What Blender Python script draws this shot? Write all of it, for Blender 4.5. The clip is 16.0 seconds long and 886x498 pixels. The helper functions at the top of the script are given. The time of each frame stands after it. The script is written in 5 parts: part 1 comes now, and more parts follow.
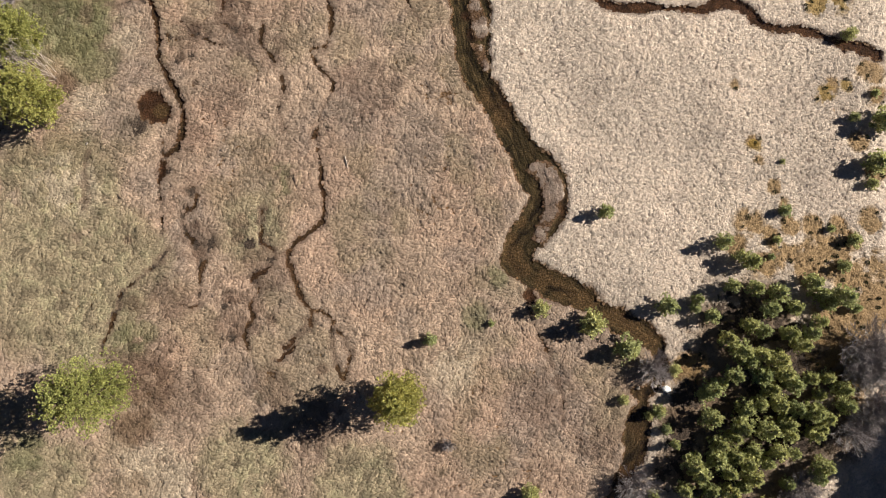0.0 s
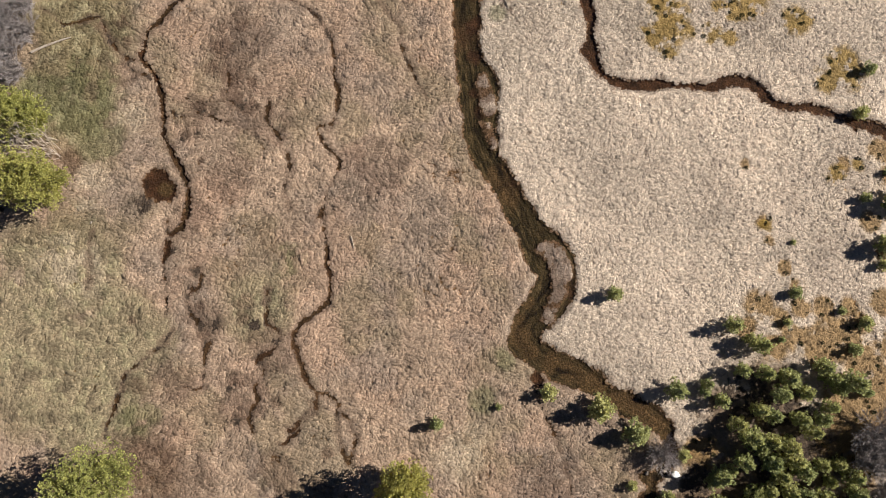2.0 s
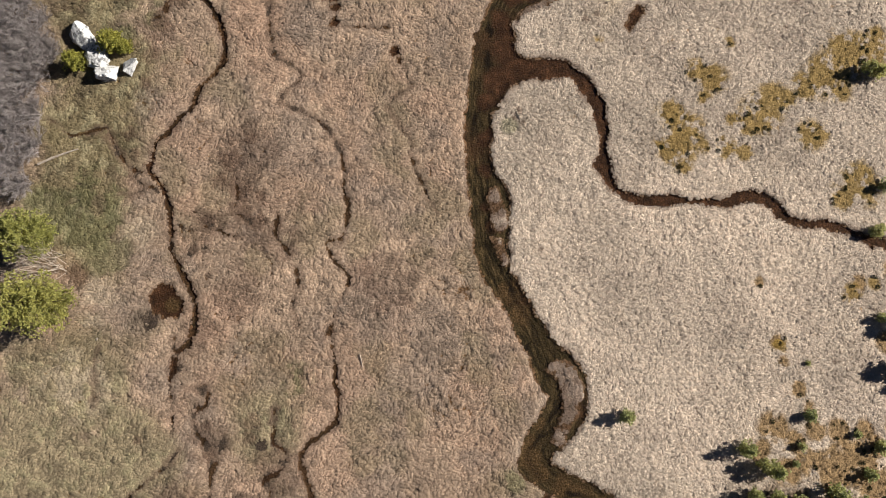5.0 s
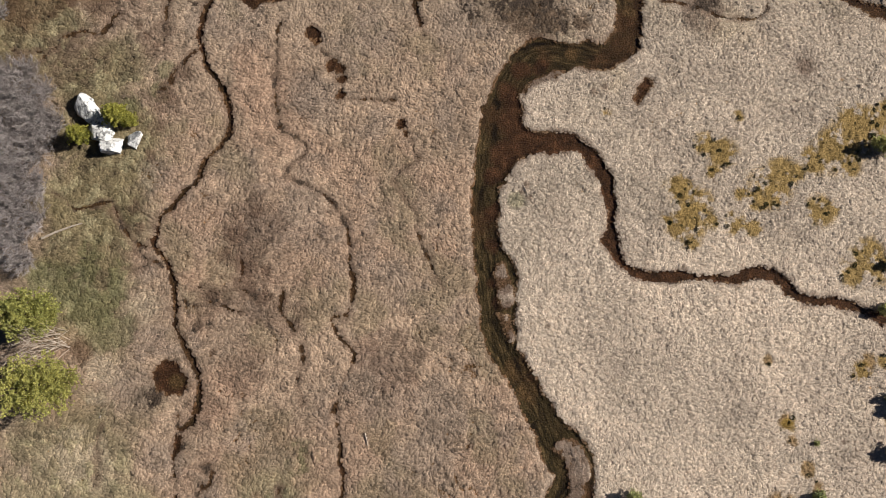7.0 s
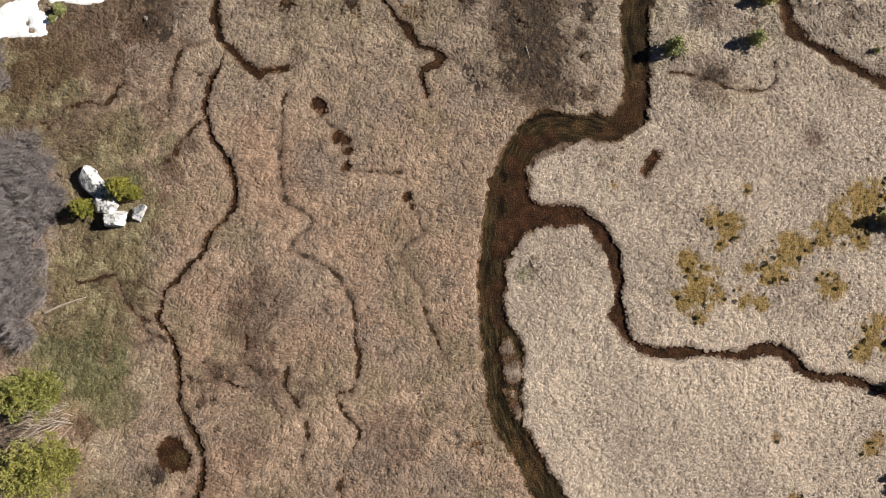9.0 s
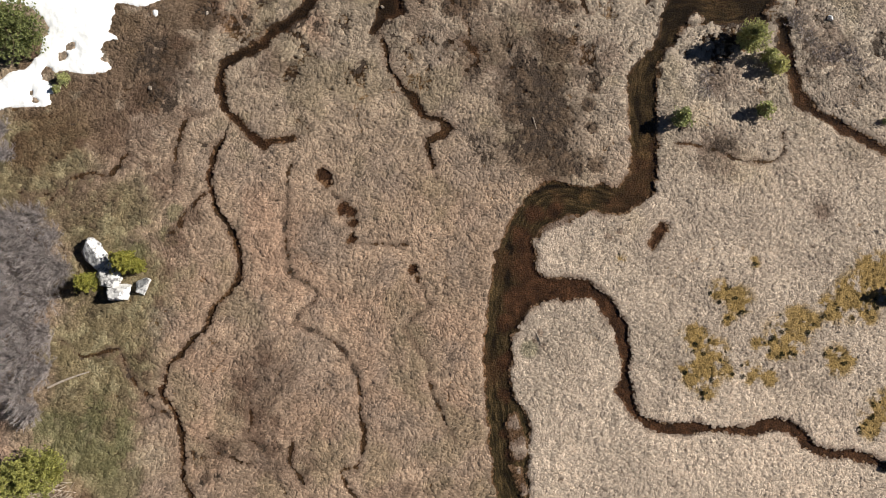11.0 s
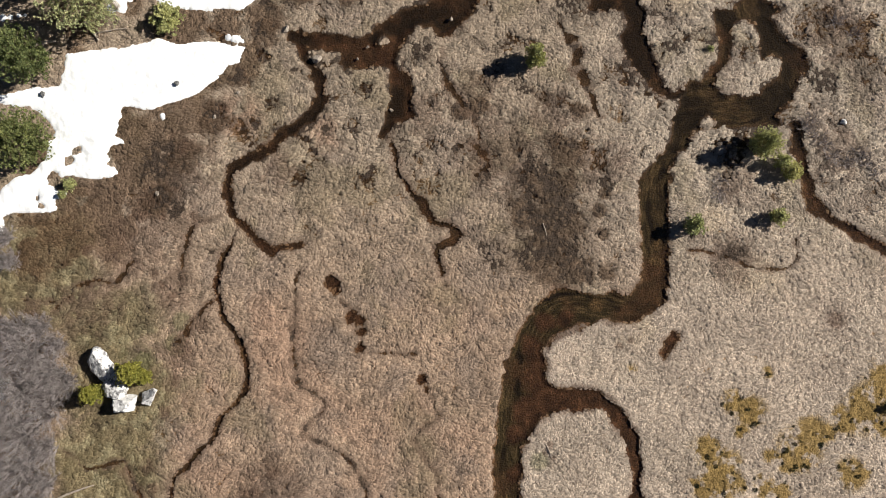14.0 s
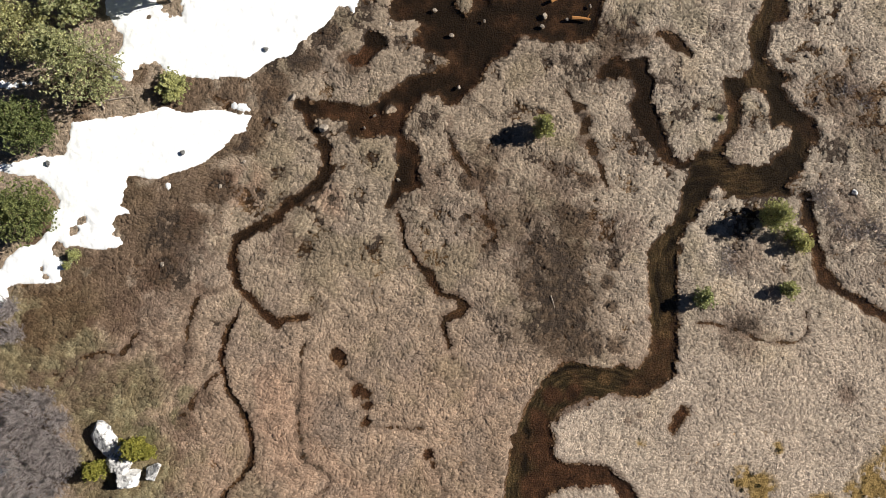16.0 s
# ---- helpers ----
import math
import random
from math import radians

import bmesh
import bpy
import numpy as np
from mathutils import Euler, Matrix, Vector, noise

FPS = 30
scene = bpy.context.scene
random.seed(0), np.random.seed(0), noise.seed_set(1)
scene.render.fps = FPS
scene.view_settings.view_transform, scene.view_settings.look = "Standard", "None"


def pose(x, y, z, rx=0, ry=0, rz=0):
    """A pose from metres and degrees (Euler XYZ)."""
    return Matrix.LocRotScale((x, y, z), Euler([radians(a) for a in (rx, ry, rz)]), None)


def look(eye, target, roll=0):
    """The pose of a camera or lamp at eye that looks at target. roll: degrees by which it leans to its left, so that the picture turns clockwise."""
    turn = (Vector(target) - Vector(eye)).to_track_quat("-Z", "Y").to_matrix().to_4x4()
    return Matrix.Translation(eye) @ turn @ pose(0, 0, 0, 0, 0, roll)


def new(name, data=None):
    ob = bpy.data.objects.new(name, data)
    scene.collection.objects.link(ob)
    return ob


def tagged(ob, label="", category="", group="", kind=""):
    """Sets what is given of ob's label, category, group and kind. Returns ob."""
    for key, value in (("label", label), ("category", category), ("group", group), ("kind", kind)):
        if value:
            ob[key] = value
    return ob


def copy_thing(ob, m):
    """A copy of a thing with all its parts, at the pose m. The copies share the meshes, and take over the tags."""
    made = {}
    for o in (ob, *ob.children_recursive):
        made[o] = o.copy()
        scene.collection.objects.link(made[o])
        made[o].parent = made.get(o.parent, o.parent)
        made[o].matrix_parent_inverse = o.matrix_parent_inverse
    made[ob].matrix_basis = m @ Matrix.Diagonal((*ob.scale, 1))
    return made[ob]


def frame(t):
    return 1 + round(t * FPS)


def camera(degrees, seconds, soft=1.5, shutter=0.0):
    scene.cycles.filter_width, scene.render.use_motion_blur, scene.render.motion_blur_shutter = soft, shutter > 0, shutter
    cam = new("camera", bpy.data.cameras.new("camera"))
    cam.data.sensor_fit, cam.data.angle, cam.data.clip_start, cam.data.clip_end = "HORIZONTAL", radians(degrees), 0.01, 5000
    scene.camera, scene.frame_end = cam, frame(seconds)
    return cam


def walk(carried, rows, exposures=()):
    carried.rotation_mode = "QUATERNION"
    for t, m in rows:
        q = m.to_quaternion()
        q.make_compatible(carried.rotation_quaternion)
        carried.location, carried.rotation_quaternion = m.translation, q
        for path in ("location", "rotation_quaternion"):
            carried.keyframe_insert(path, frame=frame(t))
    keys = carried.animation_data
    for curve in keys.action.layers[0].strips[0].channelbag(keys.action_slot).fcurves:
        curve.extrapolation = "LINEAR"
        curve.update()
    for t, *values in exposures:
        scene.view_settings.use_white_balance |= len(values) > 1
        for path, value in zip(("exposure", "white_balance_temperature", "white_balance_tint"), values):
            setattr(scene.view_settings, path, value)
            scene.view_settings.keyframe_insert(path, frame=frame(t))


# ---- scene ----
# ---- the camera and its flight ----
cam = camera(68.0, 16.0, soft=0.62)
PATH = [
    (0.0, 2.026, 2.774, 64.588, 4.687, -1.071, -1.061),
    (0.5, 1.927, 4.736, 64.582, 4.742, -1.043, -1.007),
    (1.0, 1.824, 6.686, 64.581, 4.796, -1.016, -0.946),
    (1.5, 1.717, 8.624, 64.585, 4.848, -0.991, -0.879),
    (2.0, 1.606, 10.550, 64.593, 4.897, -0.968, -0.808),
    (2.5, 1.491, 12.466, 64.606, 4.944, -0.948, -0.734),
    (3.0, 1.373, 14.373, 64.624, 4.989, -0.929, -0.659),
    (3.5, 1.250, 16.270, 64.645, 5.030, -0.913, -0.583),
    (4.0, 1.124, 18.158, 64.671, 5.069, -0.900, -0.507),
    (4.5, 0.994, 20.038, 64.701, 5.104, -0.890, -0.433),
    (5.0, 0.861, 21.911, 64.734, 5.137, -0.882, -0.360),
    (5.5, 0.725, 23.776, 64.772, 5.167, -0.876, -0.291),
    (6.0, 0.586, 25.634, 64.812, 5.194, -0.873, -0.224),
    (6.5, 0.444, 27.486, 64.855, 5.219, -0.871, -0.161),
    (7.0, 0.299, 29.331, 64.901, 5.242, -0.872, -0.102),
    (7.5, 0.151, 31.170, 64.950, 5.262, -0.874, -0.047),
    (8.0, 0.002, 33.002, 65.000, 5.282, -0.878, 0.004),
    (8.5, -0.149, 34.828, 65.053, 5.300, -0.883, 0.051),
    (9.0, -0.302, 36.648, 65.107, 5.318, -0.888, 0.094),
    (9.5, -0.456, 38.462, 65.162, 5.335, -0.893, 0.132),
    (10.0, -0.611, 40.270, 65.217, 5.354, -0.898, 0.168),
    (10.5, -0.766, 42.070, 65.273, 5.373, -0.902, 0.200),
    (11.0, -0.921, 43.864, 65.328, 5.395, -0.904, 0.231),
    (11.5, -1.076, 45.650, 65.383, 5.419, -0.904, 0.259),
    (12.0, -1.230, 47.429, 65.437, 5.447, -0.902, 0.286),
    (12.5, -1.383, 49.200, 65.489, 5.480, -0.895, 0.314),
    (13.0, -1.534, 50.962, 65.539, 5.517, -0.885, 0.342),
    (13.5, -1.684, 52.716, 65.586, 5.562, -0.869, 0.372),
    (14.0, -1.830, 54.459, 65.630, 5.613, -0.847, 0.406),
    (14.5, -1.973, 56.192, 65.670, 5.674, -0.818, 0.444),
    (15.0, -2.112, 57.914, 65.706, 5.744, -0.781, 0.489),
    (15.5, -2.247, 59.624, 65.736, 5.825, -0.735, 0.541),
    (16.0, -2.377, 61.321, 65.761, 5.918, -0.679, 0.603),
]
walk(cam, [(t, pose(x, y, z, rx, ry, rz)) for t, x, y, z, rx, ry, rz in PATH], exposures=[(0.0, 1.0), (4.0, 0.82), (8.0, 0.7), (12.0, 0.7), (16.0, 0.71)])

# ---- sky and sun ----
SUN_UP, SUN_X, SUN_Y = 31.0, 0.972, 0.235
world = bpy.data.worlds.new("sky")
scene.world = world
world.use_nodes = True
sky = world.node_tree.nodes.new("ShaderNodeTexSky")
sky.sky_type, sky.sun_disc = "NISHITA", False
sky.sun_elevation, sky.sun_rotation = radians(SUN_UP), math.atan2(SUN_X, SUN_Y)
sky.altitude, sky.air_density, sky.dust_density = 2400, 0.34, 0.1
back = world.node_tree.nodes["Background"]
back.inputs["Strength"].default_value = 0.05
world.node_tree.links.new(sky.outputs[0], back.inputs["Color"])
sun_data = bpy.data.lights.new("sun", "SUN")
sun_data.energy, sun_data.angle, sun_data.color = 5.0, radians(0.53), (1.0, 0.965, 0.89)
sun = new("sun", sun_data)
rise = math.tan(radians(SUN_UP))
sun.matrix_world = look((SUN_X * 100, SUN_Y * 100, rise * 100), (0, 0, 0))

# ---- watercourses: centre line and width, in metres ----
RIVER_UPPER = [
    (34.03, 98.75, 1.68), (32.85, 94.97, 1.68), (31.65, 91.85, 1.68), (31.83, 89.08, 1.45), (33.06, 85.75, 1.68),
    (34.21, 82.45, 2.24), (35.29, 80.37, 2.57), (35.05, 77.69, 2.91), (33.03, 75.48, 3.24), (28.93, 74.84, 3.58),
    (25.86, 74.91, 4.47), (23.76, 74.3, 2.8), (22.66, 72.25, 2.35), (20.97, 69.33, 2.52), (20.32, 66.17, 2.8),
    (20.7, 62.77, 2.57), (20.84, 59.41, 2.24), (20.38, 56.63, 2.46), (18.37, 54.95, 2.8), (15.02, 55.58, 2.57),
    (11.38, 55.88, 2.57), (9.13, 54.75, 2.91), (7.44, 51.84, 3.24), (6.6, 48.86, 3.36), (5.93, 45.64, 3.47),
]
RIVER_MIDDLE = [
    (6.77, 49.98, 3.24), (6.17, 46.5, 3.13), (5.75, 43.05, 2.8), (5.5, 39.64, 2.46), (5.7, 35.7, 2.35),
    (6.12, 32.36, 2.46), (6.54, 27.96, 2.57), (7.51, 25.23, 2.8), (8.91, 22.25, 3.13), (10.52, 19.29, 3.13),
    (10.17, 19.69, 2.57), (10.9, 17.19, 1.68), (11.57, 14.98, 1.34), (12.24, 12.79, 1.45), (11.64, 10.62, 2.01),
]
RIVER_LOWER = [
    (11.64, 10.62, 2.01), (10.51, 8.9, 2.91), (10.04, 7.51, 3.24), (11.91, 5.34, 2.91), (13.91, 4.57, 2.57),
    (17.22, 3.29, 2.68), (19.96, 1.79, 2.91), (22.42, 0.42, 2.91), (24.03, -1.05, 2.46), (24.95, -2.93, 1.68),
    (24.32, -4.56, 1.57), (22.97, -6.06, 2.24), (22.58, -8.76, 2.35), (21.91, -11.43, 2.01), (20.59, -14.07, 1.79),
    (19.4, -16.43, 2.13), (18.29, -19.83, 2.24),
]
SIDE_CHANNEL = [
    (8.48, 49.28, 2.8), (9.31, 47.37, 3.24), (11.87, 46.4, 2.24), (14.43, 46.18, 1.57), (16.57, 44.68, 1.45),
    (17.65, 42.22, 1.34), (17.98, 39.09, 1.34), (17.8, 36.39, 1.23), (18.81, 34.14, 1.57), (20.92, 32.92, 1.23),
    (24.29, 32.81, 1.23), (27.66, 32.47, 1.12), (29.91, 32.47, 1.12), (32.48, 33.09, 1.34), (34.14, 32.25, 1.34),
    (36.03, 30.58, 1.34), (37.7, 30.02, 1.23), (40.52, 30.02, 1.01), (42.74, 29.3, 1.12), (45.21, 28.19, 1.23),
    (52.14, 26.25, 1.23),
]
EAST_BROOK = [
    (35.35, 74.01, 0.89), (35.69, 70.99, 1.12), (36.27, 68.3, 1.23), (36.91, 65.75, 1.45), (38.6, 64.35, 1.12),
    (41.15, 62.84, 1.12), (45, 60.7, 1.23), (52.49, 57.55, 1.23),
]
WEST_BROOK_UPPER = [
    (-15.71, 83.23, 0.86), (-15.66, 81.44, 0.76), (-14.26, 79.09, 0.95), (-13.38, 76.75, 1.05), (-14.58, 74.39, 0.95),
    (-16.81, 72.91, 1.05), (-18.57, 70.98, 0.95), (-21.24, 69.69, 1.05), (-22.58, 67.96, 0.86), (-22.49, 65.69, 0.76),
    (-21.44, 63.61, 0.76), (-19.91, 61.89, 0.86), (-18.35, 60.51, 0.95), (-16.69, 61.03, 0.67), (-15.02, 61.16, 0.38),
]
WEST_BROOK_MIDDLE = [
    (-21.41, 62.88, 0.49), (-22.28, 60.92, 0.54), (-23.2, 58.96, 0.58), (-23.36, 56.48, 0.58), (-22.53, 54.02, 0.58),
    (-21.05, 51.59, 0.67), (-20.2, 49.6, 0.67), (-20.26, 47.03, 0.58), (-20.68, 46.12, 0.49), (-22.31, 44.35, 0.58),
    (-23.08, 42.3, 0.67), (-24.15, 41.17, 0.58), (-25.75, 39.31, 0.54), (-26.81, 37.91, 0.49), (-27.22, 35.68, 0.58),
    (-25.83, 34.02, 0.54), (-25.31, 31.81, 0.54), (-24.95, 29.62, 0.45), (-24.76, 27.45, 0.49),
]
WEST_BROOK_LOWER = [
    (-24.76, 27.45, 0.49), (-23.88, 25.71, 0.49), (-22.72, 23.67, 0.63), (-22.36, 20.99, 0.72), (-22.81, 18.6, 0.81),
    (-24.24, 17.66, 0.4), (-24.47, 16.69, 0.36), (-24.49, 13.7, 0.22), (-24.17, 9.93, 0.18),
]
MIDDLE_BROOK_HEAD = [
    (-15.34, 58.68, 0.32), (-15.55, 52.79, 0.32), (-15.09, 47.58, 0.32), (-13.21, 46.55, 0.36), (-12.5, 45, 0.32),
    (-14.31, 42.89, 0.32), (-11.59, 41.31, 0.32), (-9.32, 39.62, 0.36), (-8.17, 37.37, 0.36),
]
MIDDLE_BROOK = [
    (-8.17, 37.37, 0.4), (-7.85, 33.47, 0.45), (-7.59, 30.71, 0.49), (-8.06, 28.95, 0.4), (-9.71, 28.25, 0.45),
    (-8.58, 26.34, 0.4), (-7.46, 24.71, 0.35), (-8.52, 22.02, 0.35), (-9.46, 19.36, 0.35), (-9.15, 19.58, 0.35),
    (-8.8, 16.82, 0.36), (-8.45, 14.09, 0.45), (-8.33, 11.91, 0.45), (-9.36, 10.3, 0.45), (-10.98, 8.98, 0.54),
    (-11.89, 7.38, 0.54), (-10.94, 4.45, 0.63), (-9.41, 2.23, 0.49), (-7.92, 1.76, 0.36), (-6.67, -0.12, 0.4),
    (-5.97, -2.21, 0.4), (-6.64, -4.47, 0.35),
]
MIDDLE_FORK = [
    (-9.57, 2.34, 0.4), (-9.96, 0.33, 0.36), (-11.77, -1.44, 0.18), (-12.96, -2.61, 0.13),
]
NORTH_BROOK = [
    (-6.36, 72.34, 0.25), (-5.76, 70.56, 0.35), (-5.44, 68.78, 0.5), (-4.27, 67.01, 0.55), (-3.11, 65.55, 0.9),
    (-2.41, 64.21, 1), (-1.94, 63.51, 0.6), (-0.51, 63.23, 0.75), (0.47, 62.37, 1.2), (0.07, 61.67, 0.8),
    (-1.35, 61.07, 0.7), (-1.46, 60.32, 0.7), (-0.94, 58.88, 0.4), (-0.48, 57.16, 0.2),
]
EAST_HOLLOW = [
    (20.62, 91.18, 0.89), (22.1, 90.96, 1.12), (22.96, 89.74, 0.78), (24.12, 88.84, 0.45),
]
INLET_TRICKLE = [
    (11.08, 84.82, 0.45), (12.52, 82.56, 1.12), (13.07, 79.76, 1.34), (14.09, 77.41, 1.12), (15.03, 74.77, 0.34),
]
HILL_TRICKLE = [
    (-42.12, 54.24, 0.3), (-41, 54.13, 0.3), (-39.34, 54.2, 0.3), (-38.84, 54.93, 0.3), (-37.9, 55.95, 0.35),
    (-37.55, 56.68, 0.6), (-36.73, 56.97, 0.6), (-35.36, 57.32, 0.5), (-33.96, 57.22, 0.5), (-33.13, 57.4, 0.5),
    (-32.6, 57.96, 0.4), (-32.26, 58.93, 0.4), (-31.56, 59.51, 0.3),
]
HILL_FORK = [
    (-42.78, 55.8, 0.2), (-41.63, 55.19, 0.3), (-40.24, 55.26, 0.3), (-38.86, 55.38, 0.25),
]
THICKET_TRICKLE = [
    (-37.19, 40.97, 0.28), (-34.89, 39.29, 0.39), (-31.6, 39.86, 0.39), (-30.69, 38.18, 0.39), (-28.93, 35.84, 0.5),
    (-27.42, 35.24, 0.5),
]
SOUTH_TRICKLE = [
    (-29.9, -1.46, 0.34), (-28.77, 1.5, 0.45), (-28.02, 4.22, 0.5), (-26.25, 5.73, 0.56), (-24.63, 7.19, 0.39),
    (-23.45, 8.56, 0.17),
]
BANK_RILL = [
    (10.54, 3.96, 0.22), (11.6, 2.11, 0.45), (12.64, -0.39, 0.28), (13.66, -3.14, 0.28), (14.66, -6.43, 0.22),
    (14.83, -9.67, 0.17),
]
SOUTH_RILL_EAST = [
    (-24.44, 18.98, 0.34), (-24.13, 16.99, 0.34), (-24.42, 14.45, 0.22),
]
POOL_RILL = [
    (-10.99, 55.75, 0.28), (-10.11, 54.58, 0.34), (-9.16, 52.12, 0.34), (-8.35, 50.61, 0.28), (-6.07, 50.5, 0.22),
    (-3.51, 50.22, 0.28),
]
LONG_RILL = [
    (-2.41, 47.74, 0.34), (-1.67, 45.78, 0.28), (-1.43, 44.18, 0.17), (-3.63, 42.34, 0.22), (-2.72, 40.64, 0.34),
    (-1.36, 38.5, 0.39), (-1.02, 36.26, 0.34), (0.22, 33.47, 0.22), (1.33, 31.26, 0.17),
]
RING_RILL = [
    (0.61, 71.22, 0.95), (1.48, 71.35, 0.6), (2.64, 71.24, 0.45), (3.51, 70.06, 0.5), (3.4, 69.16, 0.5),
    (2.35, 68.5, 0.5),
]
NORTH_RILL = [
    (-1.17, 81.35, 0.45), (-0.74, 78.56, 0.34), (0.9, 76.05, 0.39), (2.35, 74.03, 0.34), (2.76, 72.29, 0.22),
]
BUSH_RILL = [
    (-23.39, 55.83, 0.3), (-24.64, 54.92, 0.55), (-25.43, 53.79, 0.7), (-26.2, 52.39, 0.8), (-27.25, 50.99, 0.7),
]
EAST_FURROW = [
    (23.65, 61.11, 0.34), (25.95, 60.72, 0.5), (27.96, 60.27, 0.34), (31.67, 59.13, 0.45), (34.47, 59.62, 0.34),
    (34.99, 62.08, 0.22),
]
WEST_FURROW = [
    (-23.31, 63.93, 0.3), (-25.27, 63.45, 0.35), (-26.36, 62.41, 0.45), (-26.58, 61.15, 0.5), (-26.9, 59.43, 0.5),
    (-27.11, 57.72, 0.3),
]

TUSSOCK_RILL = [
    (-21.81, 12.51, 0.5), (-22.06, 10.85, 0.4), (-21.21, 9.18, 0.8), (-20.37, 7.52, 0.9), (-20.34, 5.88, 0.5),
    (-20.59, 4.24, 0.3), (-21.12, 2.89, 0.3), (-23.02, 3.2, 0.2),
]
PINE_RILL = [
    (-14.37, 12.4, 0.4), (-14.62, 9.08, 0.5), (-13.52, 8.23, 0.3), (-13.79, 6.59, 0.4), (-15.15, 5.51, 0.8),
    (-14.87, 4.42, 0.5), (-15.67, 2.53, 0.4), (-15.39, 1.71, 0.4), (-16.2, 0.37, 0.5), (-15.91, -1.25, 0.4),
]
HOLLOW_RILL = [
    (-7.48, 1.3, 0.4), (-7.49, -1.95, 0.45), (-7.22, -3.02, 0.6), (-6.96, -4.1, 0.3),
]
FORK_RILL = [
    (-10.05, 1.34, 0.5), (-10.21, 0.8, 0.4), (-11.03, -0.26, 0.35), (-12.39, -1.32, 0.3),
]
HEATH_RILL = [
    (-22.67, 31.61, 0.3), (-21.52, 30.02, 0.5), (-20.11, 29.54, 0.35), (-18.41, 28.95, 0.2),
]
BROWN_RILL = [
    (-14.48, 31.24, 0.6), (-14.58, 29.2, 0.4), (-13.9, 28.32, 0.45), (-13.22, 27.27, 0.3),
]
STRAW_RILL = [
    (-12.48, 25.99, 0.5), (-12.48, 24.26, 0.4), (-12.75, 22.54, 0.3), (-12.18, 20.25, 0.25),
]
DARK_RILL = [
    (-18.77, 35.38, 0.3), (-18.46, 33.03, 0.6), (-19.01, 31.86, 0.4), (-17.3, 30.68, 0.7),
]
SHORT_RILL = [
    (-21.57, 14.46, 0.7), (-20.99, 13.06, 0.6), (-21.26, 12.23, 0.3),
]
DRY_RILL = [
    (-31.57, 18.25, 0.2), (-32.06, 16.01, 0.3), (-31.75, 14.89, 0.3), (-31.96, 12.67, 0.2),
]
WEST_NET_RILL = [
    (-29.25, 36.06, 0.4), (-28.37, 34.88, 0.6), (-27.23, 33.99, 0.4), (-26.37, 33.4, 0.4), (-27.51, 34.29, 0.3),
    (-28.34, 33.41, 0.3), (-30.03, 33.43, 0.3),
]

# banks of the larger waters, and of the bars and islands in them
RIVER_SOUTH_BANKS = [
    (9.54, 18.81), (10.35, 17.08), (10.6, 15.93), (11.42, 14.77), (12.1, 13.05), (11.33, 11.64),
    (10.16, 10.25), (9.58, 9.41), (9.09, 8.01), (8.79, 6.9), (9.2, 5.77), (10.03, 5.2),
    (11.67, 4.06), (13.04, 3.2), (15.25, 2.27), (17.46, 1.56), (19.09, 0.31), (20.17, -0.53),
    (21.81, -1.45), (23.45, -2.25), (24.28, -3.64), (23.78, -4.72), (23.3, -5.53), (23.25, -6.62),
    (24.28, -6.1), (25.01, -4.75), (25.35, -3.39), (25.02, -2.17), (24.73, -1.17), (24.21, -0.17),
    (23.57, 0.51), (21.1, 1.66), (18.9, 2.81), (17.82, 3.94), (16.44, 4.53), (15.34, 5.1),
    (13.97, 5.97), (12.31, 6.84), (12.91, 7.95), (13.66, 8.5), (14.94, 9.89), (15.66, 11.29),
    (16.01, 12.99), (15.86, 15.28), (15.16, 16.43), (13.77, 17.6), (12.96, 18.77),
]
RIVER_OUTFLOW_BANKS = [
    (24.23, -4.73), (23.41, -5.53), (21.17, -6.03), (21.36, -6.69), (22.12, -7.25), (21.26, -7.77),
    (20.66, -9), (20.24, -9.8), (20.32, -10.61), (20.54, -11.96), (20.09, -13.55), (19.33, -14.6),
    (18.44, -16.27), (16.66, -20.34), (19.1, -20.4), (20.36, -16.32), (21.25, -14.64), (22.14, -13.06),
    (22.95, -10.94), (23.05, -8.78), (23.23, -7.16), (23.94, -6.09), (24.88, -5.02),
]
RIVER_MIDDLE_BANKS = [
    (5.26, 49.51), (4.93, 46.52), (4.43, 43.55), (4.11, 40.6), (4.42, 37.67), (4.5, 34.77),
    (4.42, 32.46), (4.73, 30.16), (4.99, 27.88), (5.36, 26.18), (6.01, 24.48), (6.72, 23.35),
    (7.81, 21.66), (8.52, 20.54), (9.27, 18.87), (10.13, 17.2), (10.65, 15.54), (11.02, 14.44),
    (11.83, 13.44), (15.71, 13.19), (15.64, 14.94), (15.34, 16.05), (14.15, 17.44), (13.05, 18.28),
    (11.97, 19.96), (11.16, 21.08), (10.35, 22.76), (9.38, 24.46), (8.72, 25.59), (8.35, 26.73),
    (8.43, 28.43), (8.46, 30.14), (8.46, 33.01), (7.96, 34.17), (7.07, 35.33), (6.65, 37.66),
    (6.8, 40), (7.17, 41.77), (7.88, 42.95), (8.76, 44.13), (9.39, 47.11), (9.44, 49.51),
]
